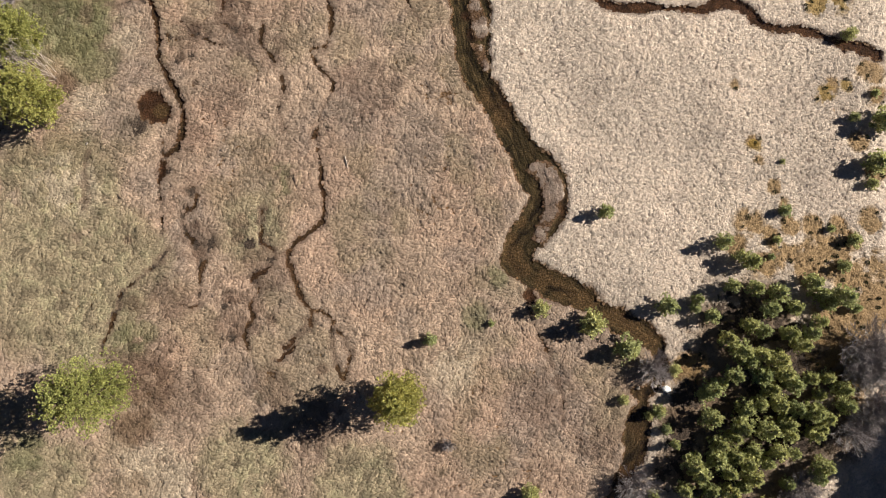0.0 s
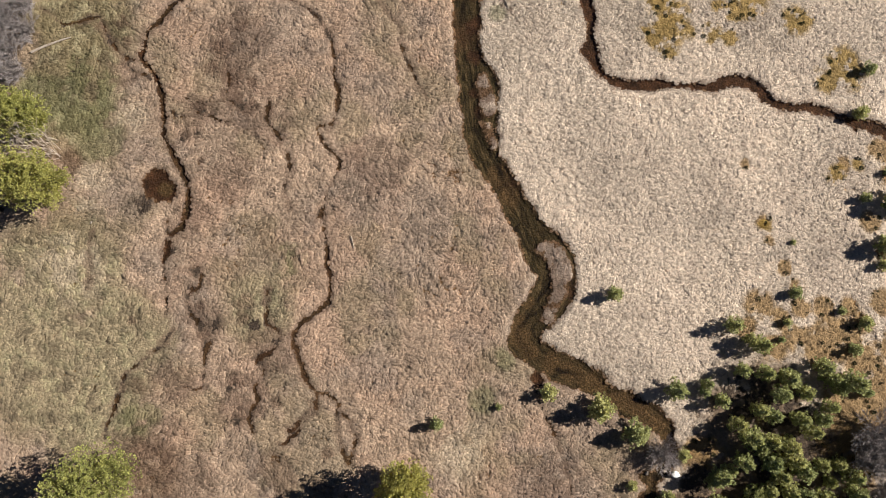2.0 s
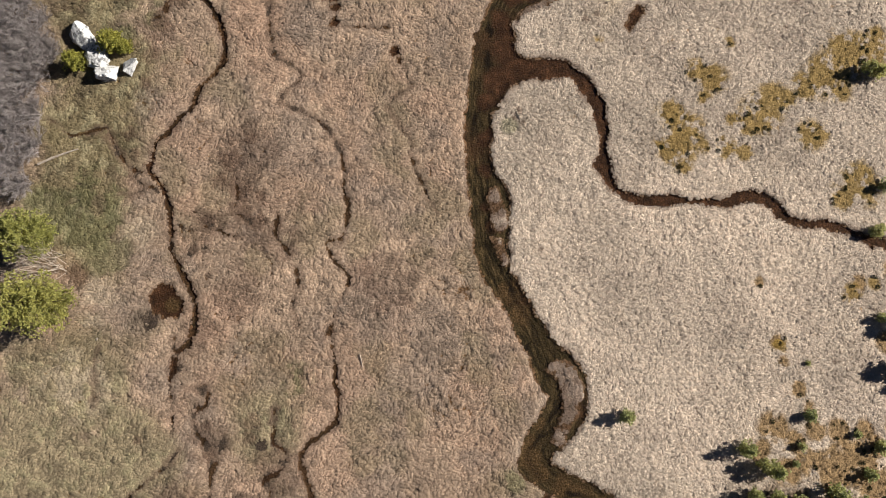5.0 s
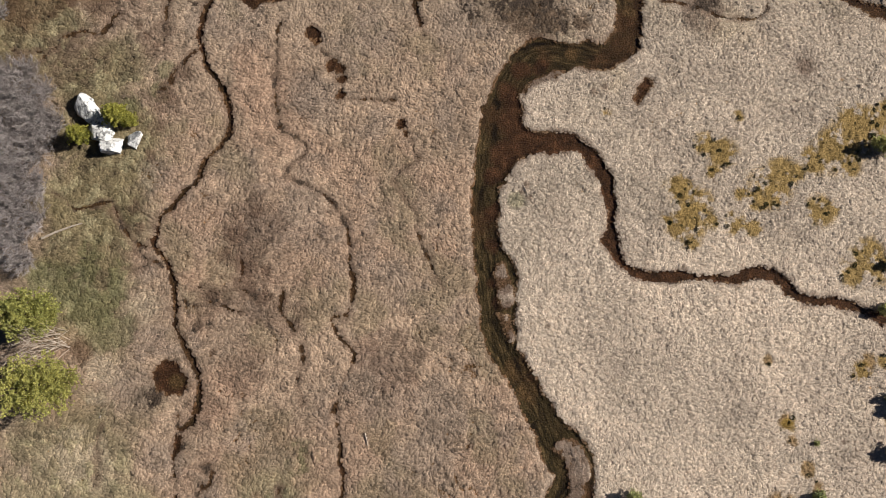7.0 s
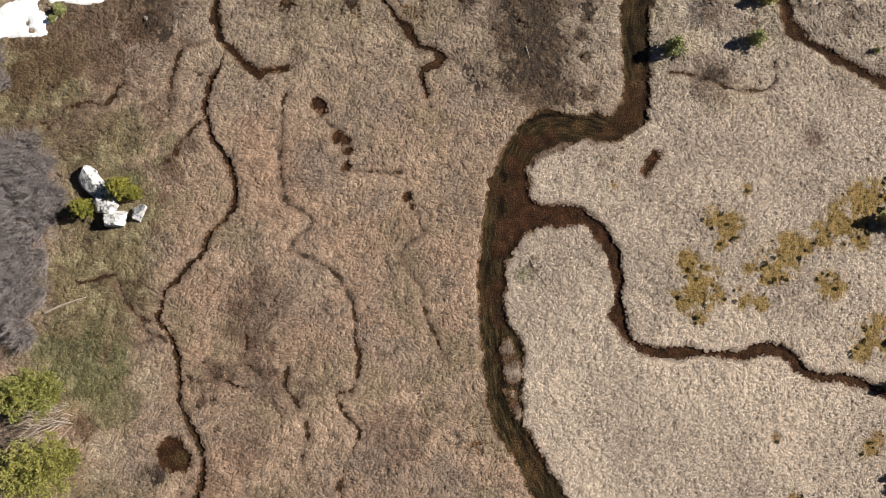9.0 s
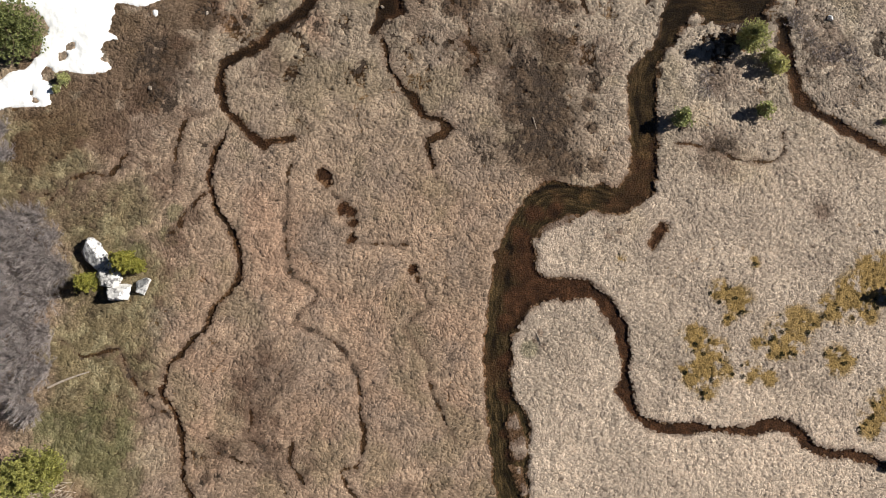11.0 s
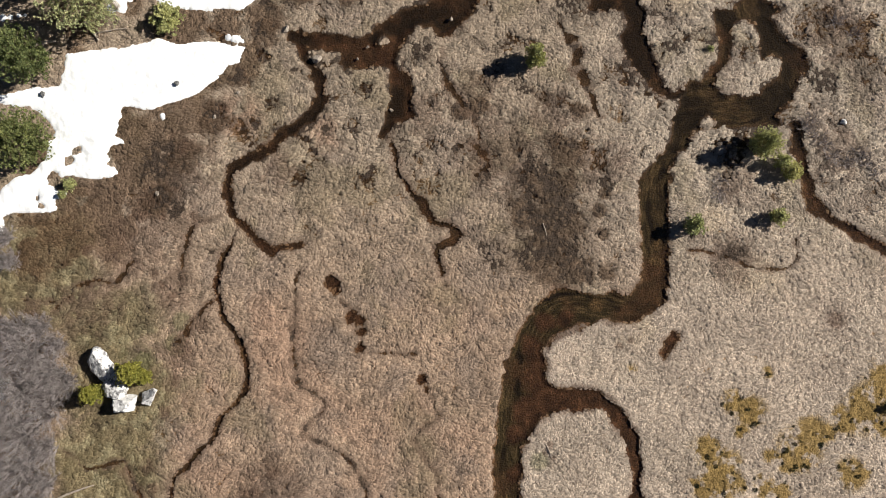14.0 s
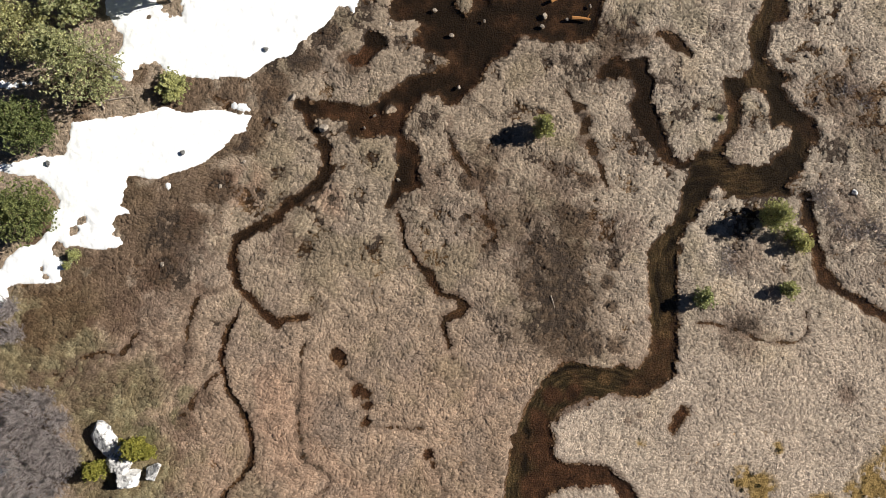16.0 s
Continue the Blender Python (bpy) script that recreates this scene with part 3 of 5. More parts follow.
ZONE_PINK = [
    (-17.43, 51.04, 3.36), (-18.37, 53.52, 3.36), (-17.07, 48.13, 3.36), (-23.57, 32.36, 1.68), (-20.71, 19.68, 2.24),
    (-19.18, 22.06, 2.8), (-5.84, 25.12, 2.24), (-23.28, -2.4, 2.8), (-13.38, 72.67, 2.24), (-22, 74.3, 2.8),
]

# edges of the snow
SNOW_LOWER = [
    (-21.21, 81.81), (-21.64, 81.16), (-21.88, 79.97), (-23.18, 79.6), (-23.55, 78.77), (-24.26, 78.18),
    (-25.47, 77.11), (-26.3, 76.51), (-27.69, 75.91), (-28.81, 75.61), (-29.92, 75.01), (-30.76, 74.83),
    (-31.9, 74.93), (-33.04, 75.09), (-34.01, 75.19), (-34.7, 74.37), (-35.21, 73.5), (-35.73, 72.8),
    (-34.57, 72.35), (-33.7, 71.91), (-33.18, 71.68), (-33.15, 71.28), (-33.94, 71.21), (-34.77, 70.98),
    (-38.68, 70.58), (-40.61, 74), (-39.67, 80.84), (-38.25, 80.92), (-35.99, 81.37), (-33.99, 81.51),
    (-31.73, 82.02), (-30.61, 82.45), (-29.92, 82.46), (-29.15, 82), (-28.28, 81.83), (-26.86, 82.27),
    (-25.14, 82.35), (-23.69, 82.02), (-22.82, 81.85),
]
SNOW_LOWER_WEST = [
    (-34.22, 75.83), (-33.55, 74.1), (-34.5, 71.21), (-34.9, 70.35), (-34.64, 69.78), (-34.77, 69.21),
    (-34.09, 69.04), (-33.78, 68.65), (-33.59, 68.26), (-34.02, 67.91), (-34.85, 67.73), (-36.52, 67.65),
    (-37.66, 67.92), (-39.62, 67.84), (-39.93, 68.29), (-40.34, 68.57), (-40.84, 67.72), (-40.57, 67.04),
    (-39.53, 66.6), (-38.68, 66.5), (-38.65, 66.05), (-39.73, 65.47), (-39.66, 64.46), (-40.19, 64.18),
    (-42.14, 64.21), (-43.8, 64.14), (-44.88, 63.74), (-44.6, 62.9), (-45.01, 61.79), (-45.84, 61.78),
    (-47.42, 60.93), (-48.81, 64.25), (-45.59, 65.69), (-45.38, 66.53), (-44.1, 67.96), (-42.44, 68.15),
    (-41.15, 69.7), (-40.95, 70.84), (-41.28, 71.52), (-40.22, 71.71), (-40.34, 72.57), (-41.16, 73.71),
    (-42.36, 74.73), (-44.07, 75), (-46.36, 75.38), (-49.21, 75.63), (-49.28, 76.5), (-46.43, 76.24),
    (-42.26, 77.29), (-39.16, 77.51),
]
SNOW_LOWER_NECK = [
    (-43, 75.71), (-42.26, 77.29), (-40.25, 76.91), (-39.16, 77.51), (-38.34, 77.98), (-38.27, 78.69),
    (-38.99, 79.26), (-39.8, 80.31), (-39.67, 80.84), (-37.68, 80.93), (-32.87, 77.01), (-33.33, 75.14),
    (-39.4, 72.87), (-40.57, 73.43),
]
SNOW_UPPER = [
    (-36.96, 92.16), (-36.01, 90.96), (-35.2, 90.06), (-35.19, 88.85), (-35.81, 87.75), (-37.24, 87.49),
    (-37.36, 86.71), (-36.31, 86.54), (-35.82, 85.95), (-36.24, 85.35), (-35.36, 85.12), (-33.75, 85.08),
    (-33.69, 86.16), (-32.97, 86.59), (-33.17, 87.07), (-32.4, 86.78), (-31.61, 87.1), (-30.83, 86.63),
    (-30.51, 85.91), (-29.34, 85.63), (-27.31, 85.6), (-25.58, 85.51), (-23.85, 85.71), (-22.11, 85.56),
    (-21.27, 86.17), (-20.43, 86.97), (-18.43, 87.9), (-17.57, 88.1), (-16.73, 89.26), (-15.6, 90.37),
    (-14.17, 91.49), (-13.44, 92.36), (-12.88, 93.35), (-11.88, 93.49), (-11.27, 92.58), (-10.83, 93.82),
    (-10.47, 95.99), (-10.72, 106.69), (-38.14, 106.17), (-37.42, 94.92), (-37.19, 93.08),
]
SNOW_WEST = [
    (-46.56, 48.96), (-43.48, 48.15), (-42.73, 47.6), (-42.8, 46.22), (-44.11, 45.39),
    (-46.83, 45.1),
]
SNOW_BITS = [
    (-23.13, 82.73, 0.4), (-22.67, 82.61, 0.45), (-22.2, 82.44, 0.45), (-21.79, 82.27, 0.34), (-29.54, 74.29, 0.34), (-47.19, 84.52, 0.51),
    (-46.38, 84.41, 0.51), (-45.58, 84.49, 0.45), (-44.78, 84.62, 0.4), (-44.05, 84.75, 0.28),
]
SNOW_HOLES = [
    (-37.98, 70.6, 0.51), (-38.8, 69.45, 0.45), (-41.61, 65.68, 0.23), (-41.33, 64.9, 0.28), (-30.34, 93.34, 0.96), (-32.49, 91.96, 0.17),
]


# ---- tools ----
rng = np.random.default_rng(7)


TABLES = {}


def lattice_noise(x, y, size, seed):
    """Smooth noise from 0 to 1 whose features are about size metres wide."""
    if seed not in TABLES:
        TABLES[seed] = np.random.default_rng(seed).random(65536).astype(np.float32)
    table = TABLES[seed]
    u, v = np.asarray(x) / size + 100000.0, np.asarray(y) / size + 100000.0
    iu, iv = u.astype(np.int32), v.astype(np.int32)
    fu, fv = (u - iu).astype(np.float32), (v - iv).astype(np.float32)
    fu, fv = fu * fu * (3 - 2 * fu), fv * fv * (3 - 2 * fv)
    i0, i1, j0, j1 = (iu & 255) << 8, ((iu + 1) & 255) << 8, iv & 255, (iv + 1) & 255
    low = table[i0 | j0]
    low = low + (table[i1 | j0] - low) * fu
    high = table[i0 | j1]
    high = high + (table[i1 | j1] - high) * fu
    return low + (high - low) * fv


def layered(x, y, size, seed, layers=3):
    """Noise from 0 to 1 in several sizes."""
    total, weight, sum_ = 0.0, 1.0, 0.0
    for n in range(layers):
        c, d = math.cos(0.6 + 1.1 * n + seed), math.sin(0.6 + 1.1 * n + seed)
        total = total + weight * lattice_noise(c * x - d * y, d * x + c * y, size / 2.03**n, seed + 31 * n)
        sum_ += weight
        weight *= 0.55
    return total / sum_


def ease(lo, hi, v):
    k = np.clip((v - lo) / (hi - lo), 0, 1)
    return k * k * (3 - 2 * k)


def smooth_line(points, steps=5):
    """A rounded line (Catmull-Rom) through points of x, y, width."""
    p = np.array(points, float)
    p = np.vstack([2 * p[0] - p[1], p, 2 * p[-1] - p[-2]])
    out = []
    for i in range(1, len(p) - 2):
        for k in np.arange(steps) / steps:
            a, b, c, d = p[i - 1], p[i], p[i + 1], p[i + 2]
            out.append(0.5 * (2 * b + (c - a) * k + (2 * a - 5 * b + 4 * c - d) * k**2 + (3 * b - a - 3 * c + d) * k**3))
    out.append(p[-2])
    out = np.array(out)
    out[:, 2] = np.maximum(out[:, 2], 0.12)
    return out


# name of the line, depth of the bed below the grass, how silty the bed is
COURSES = [
    (EAST_BROOK, 0.3, 0.85), (WEST_BROOK_UPPER, 0.3, 0.9), (WEST_BROOK_MIDDLE, 0.25, 0.7), (WEST_BROOK_LOWER, 0.25, 0.6),
    (MIDDLE_BROOK_HEAD, 0.07, 0.6), (MIDDLE_BROOK, 0.13, 0.6), (MIDDLE_FORK, 0.12, 0.6), (NORTH_BROOK, 0.2, 0.7), (EAST_HOLLOW, 0.18, 0.8), (INLET_TRICKLE, 0.1, 0.8),
    (HILL_TRICKLE, 0.11, 0.6), (THICKET_TRICKLE, 0.11, 0.6), (SOUTH_TRICKLE, 0.1, 0.6), 
    (BANK_RILL, 0.1, 0.7), (SOUTH_RILL_EAST, 0.1, 0.6), (POOL_RILL, 0.1, 0.6), (LONG_RILL, 0.08, 0.6),
    (RING_RILL, 0.1, 0.6), (NORTH_RILL, 0.1, 0.6), (BUSH_RILL, 0.1, 0.6), (HILL_FORK, 0.09, 0.6),
    (TUSSOCK_RILL, 0.1, 0.6), (PINE_RILL, 0.1, 0.6), (HOLLOW_RILL, 0.1, 0.6), (FORK_RILL, 0.1, 0.6), (HEATH_RILL, 0.1, 0.6), (BROWN_RILL, 0.1, 0.6),
    (STRAW_RILL, 0.09, 0.6), (DARK_RILL, 0.09, 0.6), (SHORT_RILL, 0.09, 0.6), (DRY_RILL, 0.09, 0.6), (WEST_NET_RILL, 0.09, 0.6),
    (EAST_FURROW, 0.1, 0.6), (WEST_FURROW, 0.09, 0.6),
]
# banks, depth of the bed, how silty it is
WATERS = [
    (RIVER_SOUTH_BANKS, 0.32, 0.1), (RIVER_OUTFLOW_BANKS, 0.32, 0.3), (RIVER_MIDDLE_BANKS, 0.34, 0.05), (RIVER_BEND_BANKS, 0.34, 0.1),
    (SIDE_CHANNEL_UPPER_BANKS, 0.27, 1.0), (SIDE_CHANNEL_LOWER_BANKS, 0.27, 1.0), (RIVER_NORTH_BANKS, 0.34, 0.2), (RIVER_HEAD_BANKS, 0.34, 0.3),
    (EAST_INLET_BANKS, 0.26, 0.8), (POND_BANKS, 0.5, 0.9), (POND_ARM_BANKS, 0.36, 0.9), (RUST_POOL_BANKS, 0.27, 1.0),
]
BARS = [CENTRAL_ISLAND, BEND_BAR, UPPER_BAR, UPPER_BAR_TIP, BEND_FLAT]
LINES = [(smooth_line(points), depth, mud) for points, depth, mud in COURSES]
# middle of the river, along which its weed streams
CURRENTS = [smooth_line(points) for points in (RIVER_UPPER, RIVER_MIDDLE, RIVER_LOWER, SIDE_CHANNEL)]


def inside(x, y, outline, reach=1.9):
    """Signed metres to an outline, more than 0 within it; far outside it, less than -reach."""
    p = np.array(outline)
    out = np.full(x.shape, -9.0)
    near = np.nonzero((x > p[:, 0].min() - reach) & (x < p[:, 0].max() + reach) & (y > p[:, 1].min() - reach) & (y < p[:, 1].max() + reach))[0]
    x, y = x[near], y[near]
    best, odd = np.full(x.shape, 1e9), np.zeros(x.shape, bool)
    for (ax, ay), (bx, by) in zip(p, np.roll(p, -1, 0)):
        tx, ty = bx - ax, by - ay
        s = np.clip(((x - ax) * tx + (y - ay) * ty) / (tx * tx + ty * ty), 0, 1)
        best = np.minimum(best, np.hypot(x - ax - s * tx, y - ay - s * ty))
        if ay != by:
            odd ^= ((ay > y) != (by > y)) & (x < tx * (y - ay) / ty + ax)
    out[near] = np.where(odd, best, -best)
    return out


def courses_at(x, y):
    """For each place: metres to the nearest water's edge (less than 0 in the water), the bed's depth and silt, and the way across and along."""
    x, y = x + 0.55 * (layered(x, y, 1.2, 5, 2) - 0.5), y + 0.55 * (layered(x, y, 1.2, 6, 2) - 0.5)
    edge = np.full(x.shape, 9.0)
    deep, silt, across, along = np.full(x.shape, 0.5), np.full(x.shape, 0.5), np.zeros(x.shape), np.zeros(x.shape)

    def follow(line, best, room):
        """The places nearer than best to a line, with their distance, and the way across and along it."""
        start = 0.0
        for (ax, ay, aw), (bx, by, bw) in zip(line[:-1], line[1:]):
            reach = max(aw, bw) / 2 + room
            near = np.nonzero((x > min(ax, bx) - reach) & (x < max(ax, bx) + reach) & (y > min(ay, by) - reach) & (y < max(ay, by) + reach))[0]
            long_ = math.hypot(bx - ax, by - ay) + 1e-6
            if len(near):
                px, py = x[near] - ax, y[near] - ay
                tx, ty = (bx - ax) / long_, (by - ay) / long_
                s = np.clip(px * tx + py * ty, 0, long_)
                d = np.hypot(px - s * tx, py - s * ty) - (aw + (bw - aw) * s / long_) / 2
                closer = d < best[near]
                at = near[closer]
                best[at], across[at], along[at] = d[closer], (py * tx - px * ty)[closer], (start + s)[closer]
                yield at
            start += long_

    flow = np.full(x.shape, 9.0)
    for line in CURRENTS:
        for at in follow(line, flow, 3.0):
            pass
    for banks, depth, mud in WATERS:
        d = -inside(x, y, banks)
        closer = d < edge
        edge[closer], deep[closer], silt[closer] = d[closer], depth, mud
    for line, depth, mud in LINES:
        for at in follow(line, edge, 1.6):
            deep[at], silt[at] = depth, mud
    ragged = layered(x, y, 1.5, 18, 3)
    for cx, cy, r in POOLS:
        d = np.hypot(x - cx, y - cy) - r + min(0.7, 0.75 * r) * (ragged - 0.5)
        closer = d < edge
        edge[closer], silt[closer] = d[closer], 1.0
        deep[closer] = 0.3
        across[closer], along[closer] = (x - cx)[closer], (y - cy)[closer] * 0.3
    silt = np.clip(silt + 0.5 * ease(0.55, 0.75, layered(x, y, 4.0, 19, 2)) + 0.9 * zone(x, y, SILT, 20, 0.7, 1.5), 0, 1)
    for cx, cy, r in ISLANDS:
        edge = np.maximum(edge, r - np.hypot(x - cx, y - cy) + 0.5 * (ragged - 0.5))
    for banks in BARS:
        edge = np.maximum(edge, inside(x, y, banks))
    edge = np.where(edge > 0.9, edge, np.minimum(edge, np.where(matted_at(x, y) > 0.5, 0.12, 9.0)))
    north = ease(60, 74, y)
    edge = edge + (0.3 + 0.7 * north) * ease(1.3, 0.1, np.abs(edge)) * (layered(x, y, 1.5, 15, 3) - 0.5)
    return edge + np.where(deep < 0.2, 0.5, 0.45) * (layered(x, y, 0.75, 17, 2) - 0.5), deep, silt, across, along


def matted_at(x, y):
    """From 0 to 1, where sedge lies matted on the bars of the river."""
    return ease(-0.15, 0.1, np.max([inside(x, y, banks) for banks in BARS[1:]], 0))


def zone(x, y, spots, seed, rough=0.9, grain=2.2, soft=0.14):
    """How far, from 0 to 1, a place lies within patches with frayed edges."""
    best = np.zeros(x.shape)
    for cx, cy, r in spots:
        near = np.nonzero((np.abs(x - cx) < r * 1.35) & (np.abs(y - cy) < r * 1.35))[0]
        best[near] = np.maximum(best[near], 1 - np.hypot(x[near] - cx, y[near] - cy) / (r * 1.35))
    return ease(0.0, 0.5, best + rough * (layered(x, y, grain, seed, 4) - 0.5)) * ease(0.0, soft, best)


def snow_at(x, y):
    """Signed metres to the snow's edge, more than 0 on the snow."""
    field = np.max([inside(x, y, outline) for outline in (SNOW_LOWER, SNOW_LOWER_WEST, SNOW_LOWER_NECK, SNOW_UPPER, SNOW_WEST)], 0)
    for cx, cy, r in SNOW_BITS:
        field = np.maximum(field, r - np.hypot(x - cx, y - cy))
    field = field + 0.45 * (layered(x, y, 0.9, 77, 4) - 0.5)
    for cx, cy, r in SNOW_HOLES:
        field = np.minimum(field, np.hypot(x - cx, y - cy) - r + 2.8 * r * (layered(x, y, 0.7, 78, 3) - 0.5))
    return field


STRAW, PALE, BROWN, PINK = (0.525, 0.428, 0.342), (0.50, 0.40, 0.29), (0.385, 0.278, 0.20), (0.42, 0.28, 0.198)
OLIVE, GREEN, MOSS, RUST = (0.21, 0.168, 0.09), (0.135, 0.14, 0.06), (0.21, 0.13, 0.024), (0.12, 0.068, 0.038)
HEATHER, OCHRE, PEAT = (0.15, 0.095, 0.068), (0.235, 0.145, 0.06), (0.115, 0.073, 0.046)
WET_AND_SHADE, GREY = (0.07, 0.049, 0.034), (0.29, 0.222, 0.176)


def rills_at(x, y):
    """A net of thin wet furrows west of the river, from 0 to 1."""
    wx, wy = x + 1.2 * layered(x, y, 1.5, 83, 2), y + 1.2 * layered(x, y, 1.5, 84, 2)
    thin = ease(0.04, 0.0, np.abs(layered(wx, wy, 3.4, 85, 2) - 0.5))
    where = ease(0.44, 0.6, layered(x, y, 7.0, 86, 2)) * ease(0.42, 0.62, layered(x, y, 1.4, 87, 2)) * ease(-6.0, -14.0, x + 0.25 * (40 - y)) * ease(0.0, -3.0, river_side(x, y))
    west = ease(0.5, -2.0, river_side(x, y) + 3 * (layered(x, y, 5.0, 89, 2) - 0.5))
    gaps = ease(0.05, 0.0, np.abs(layered(wx, wy, 1.5, 93, 2) - 0.5)) * ease(0.42, 0.58, layered(x, y, 4.2, 94, 3)) * np.maximum(west, 0.7 * ease(58, 72, y))
    return np.maximum(thin * where, 0.75 * gaps)


def hollows_at(x, y):
    """Wet hollows between the tussocks of the northern bog, from 0 to 1."""
    return ease(0.55, 0.64, layered(x, y, 2.0, 91, 4)) * ease(58, 70, y + 5 * (layered(x, y, 6, 92, 2) - 0.5)) * ease(-30, -20, x)


def river_side(x, y):
    """More than 0 east of the river."""
    line = np.vstack([smooth_line(RIVER_UPPER, 2)[:, :2], smooth_line(RIVER_MIDDLE, 2)[:, :2], smooth_line(RIVER_LOWER, 2)[:, :2]])
    order = np.argsort(line[:, 1])
    return x - np.interp(y, line[order, 1], line[order, 0])


def cover_at(x, y):
    """Base colour of the plant cover, and how mossy, wet and green it is; the wet part also carries the thicket's
    painted shade.
    """
    east = ease(-2.5, 1.5, river_side(x, y)) * ease(70, 52, y + 6 * (layered(x, y, 8, 90) - 0.5))
    tone = layered(x, y, 7.0, 21, 4)[:, None]
    c = np.array(BROWN) * (0.72 + 0.62 * tone)
    c = c + (np.array(STRAW) * (0.74 + 0.5 * tone) * (0.95 + 0.12 * ease(42, 30, y))[:, None] - c) * east[:, None]

    def lay(colour, amount):
        nonlocal c
        c = c + (np.array(colour) - c) * np.clip(amount, 0, 1)[:, None]

    lay((0.39, 0.315, 0.24), 0.8 * ease(50, 74, y) * (1 - east))
    lay((0.53, 0.445, 0.36), 0.65 * ease(50, 66, y) * ease(8, 24, x))
    lay(PINK, 0.5 * ease(62, 50, y) * ease(0.5, 0.68, layered(x, y, 5.0, 33, 3)) * (1 - east))
    lay(GREY, 0.5 * ease(0.52, 0.7, layered(x, y, 3.6, 34, 3)) * (1 - 0.55 * east))
    lay(OLIVE, 0.36 * ease(0.54, 0.7, layered(x, y, 4.5, 35, 3)) * (1 - 0.85 * east))
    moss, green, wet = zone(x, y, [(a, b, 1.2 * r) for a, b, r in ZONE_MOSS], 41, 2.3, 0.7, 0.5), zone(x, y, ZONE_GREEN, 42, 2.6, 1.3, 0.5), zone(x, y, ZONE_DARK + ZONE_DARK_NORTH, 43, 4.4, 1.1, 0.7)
    olive = zone(x, y, ZONE_OLIVE, 44, 1.2, 2.2, 0.6)
    lay(OLIVE, 0.85 * olive)
    lay((0.4, 0.32, 0.21), 0.62 * olive * ease(22, 14, y))
    lay((0.37, 0.315, 0.19), 0.7 * olive * ease(0.5, 0.66, layered(x, y, 1.0, 50, 3)))
    lay(WET_AND_SHADE, 0.4 * olive * ease(0.53, 0.68, layered(x, y, 1.3, 56, 3)))
    lay(PINK, 0.7 * zone(x, y, ZONE_PINK, 45, 2.4, 1.8, 0.7))
    lay(GREY, 0.5 * zone(x, y, ZONE_GREY, 46, 2.4, 1.6, 0.7))
    lay(PALE, 0.65 * zone(x, y, ZONE_PALE, 47, 3.0, 1.6, 0.8))
    rust = zone(x, y, ZONE_RUST, 48, 1.8, 1.4, 0.5)
    lay(RUST, 0.72 * rust)
    heath = zone(x, y, ZONE_HEATH + ZONE_HEATH_NORTH, 49, 2.6, 0.8, 0.5)
    lay(HEATHER, 0.55 * heath)
    lay(GREEN, 0.52 * green)
    peat = zone(x, y, ZONE_PEAT, 39, 1.5, 0.9, 0.4)
    lay(PEAT, 0.85 * peat)
    blots = zone(x, y, ZONE_BLOTS + ZONE_SPECKS + ZONE_SLOPE_SPECKS, 38, 1.8, 0.7, 0.6)
    lay((0.145, 0.088, 0.06), 0.62 * blots)
    ochre = zone(x, y, [(a, b, 1.25 * r) for a, b, r in ZONE_OCHRE], 40, 1.8, 1.0, 0.4)
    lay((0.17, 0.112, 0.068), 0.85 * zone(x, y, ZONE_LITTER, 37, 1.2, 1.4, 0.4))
    lay(OCHRE, 0.9 * ochre)
    furrow = rills_at(x, y)
    hollow = hollows_at(x, y)
    dry = c.copy()
    # dark wet soil, and the shade painted on the ground among the thicket's pines
    lay(WET_AND_SHADE, 0.9 * wet)
    lay(WET_AND_SHADE, 0.75 * furrow)
    lay((0.075, 0.05, 0.036), 0.78 * hollow)
    lay(MOSS, 0.88 * moss)
    dry = dry + (c - dry) * np.maximum(0.3, moss)[:, None]
    moss = np.maximum(moss, 0.8 * ochre)
    return dry, c, moss, np.maximum(np.maximum(wet, np.maximum(0.5 * rust, 0.8 * peat)), 0.8 * np.maximum(furrow, hollow)), green, east


def fringe(cover, x, y, edge, deep):
    """Brown trampled sedge along the water, and over the smallest rills."""
    ragged = layered(x, y, 0.8, 95, 3) - 0.5
    wide = np.where(deep < 0.2, 0.42, 0.5)
    matted = matted_at(x, y) * (0.55 + 0.45 * ease(0.4, 0.6, layered(x, y, 0.5, 96, 3)))
    cover = cover + (np.array((0.25, 0.185, 0.145)) - cover) * matted[:, None]
    amount = np.where(deep < 0.2, 0.6, 0.62) * ease(wide, -0.05, edge + 0.9 * ragged)
    return cover + (np.array((0.175, 0.112, 0.078)) - cover) * amount[:, None]


# ---- materials ----
def material(name, rough=0.85):
    m = bpy.data.materials.new(name)
    m.use_nodes = True
    t = m.node_tree
    b = t.nodes["Principled BSDF"]
    b.inputs["Roughness"].default_value = rough
    b.inputs["Specular IOR Level"].default_value = 0.25
    return m, t, b


def node(t, kind, **values):
    n = t.nodes.new("ShaderNode" + kind)
    for key, v in values.items():
        n.inputs[key.replace("_", " ")].default_value = v
    return n


def coords(t):
    return t.nodes.new("ShaderNodeTexCoord").outputs["Object"]


def speckle(t, place, scale, detail=4.0, rough=0.6):
    n = node(t, "TexNoise", Scale=scale, Detail=detail, Roughness=rough)
    t.links.new(place, n.inputs["Vector"])
    return n.outputs["Fac"]


def ramp(t, fac, stops):
    n = t.nodes.new("ShaderNodeValToRGB")
    while len(n.color_ramp.elements) < len(stops):
        n.color_ramp.elements.new(0.5)
    for e, (at, c) in zip(n.color_ramp.elements, stops):
        e.position, e.color = at, (*c, 1)
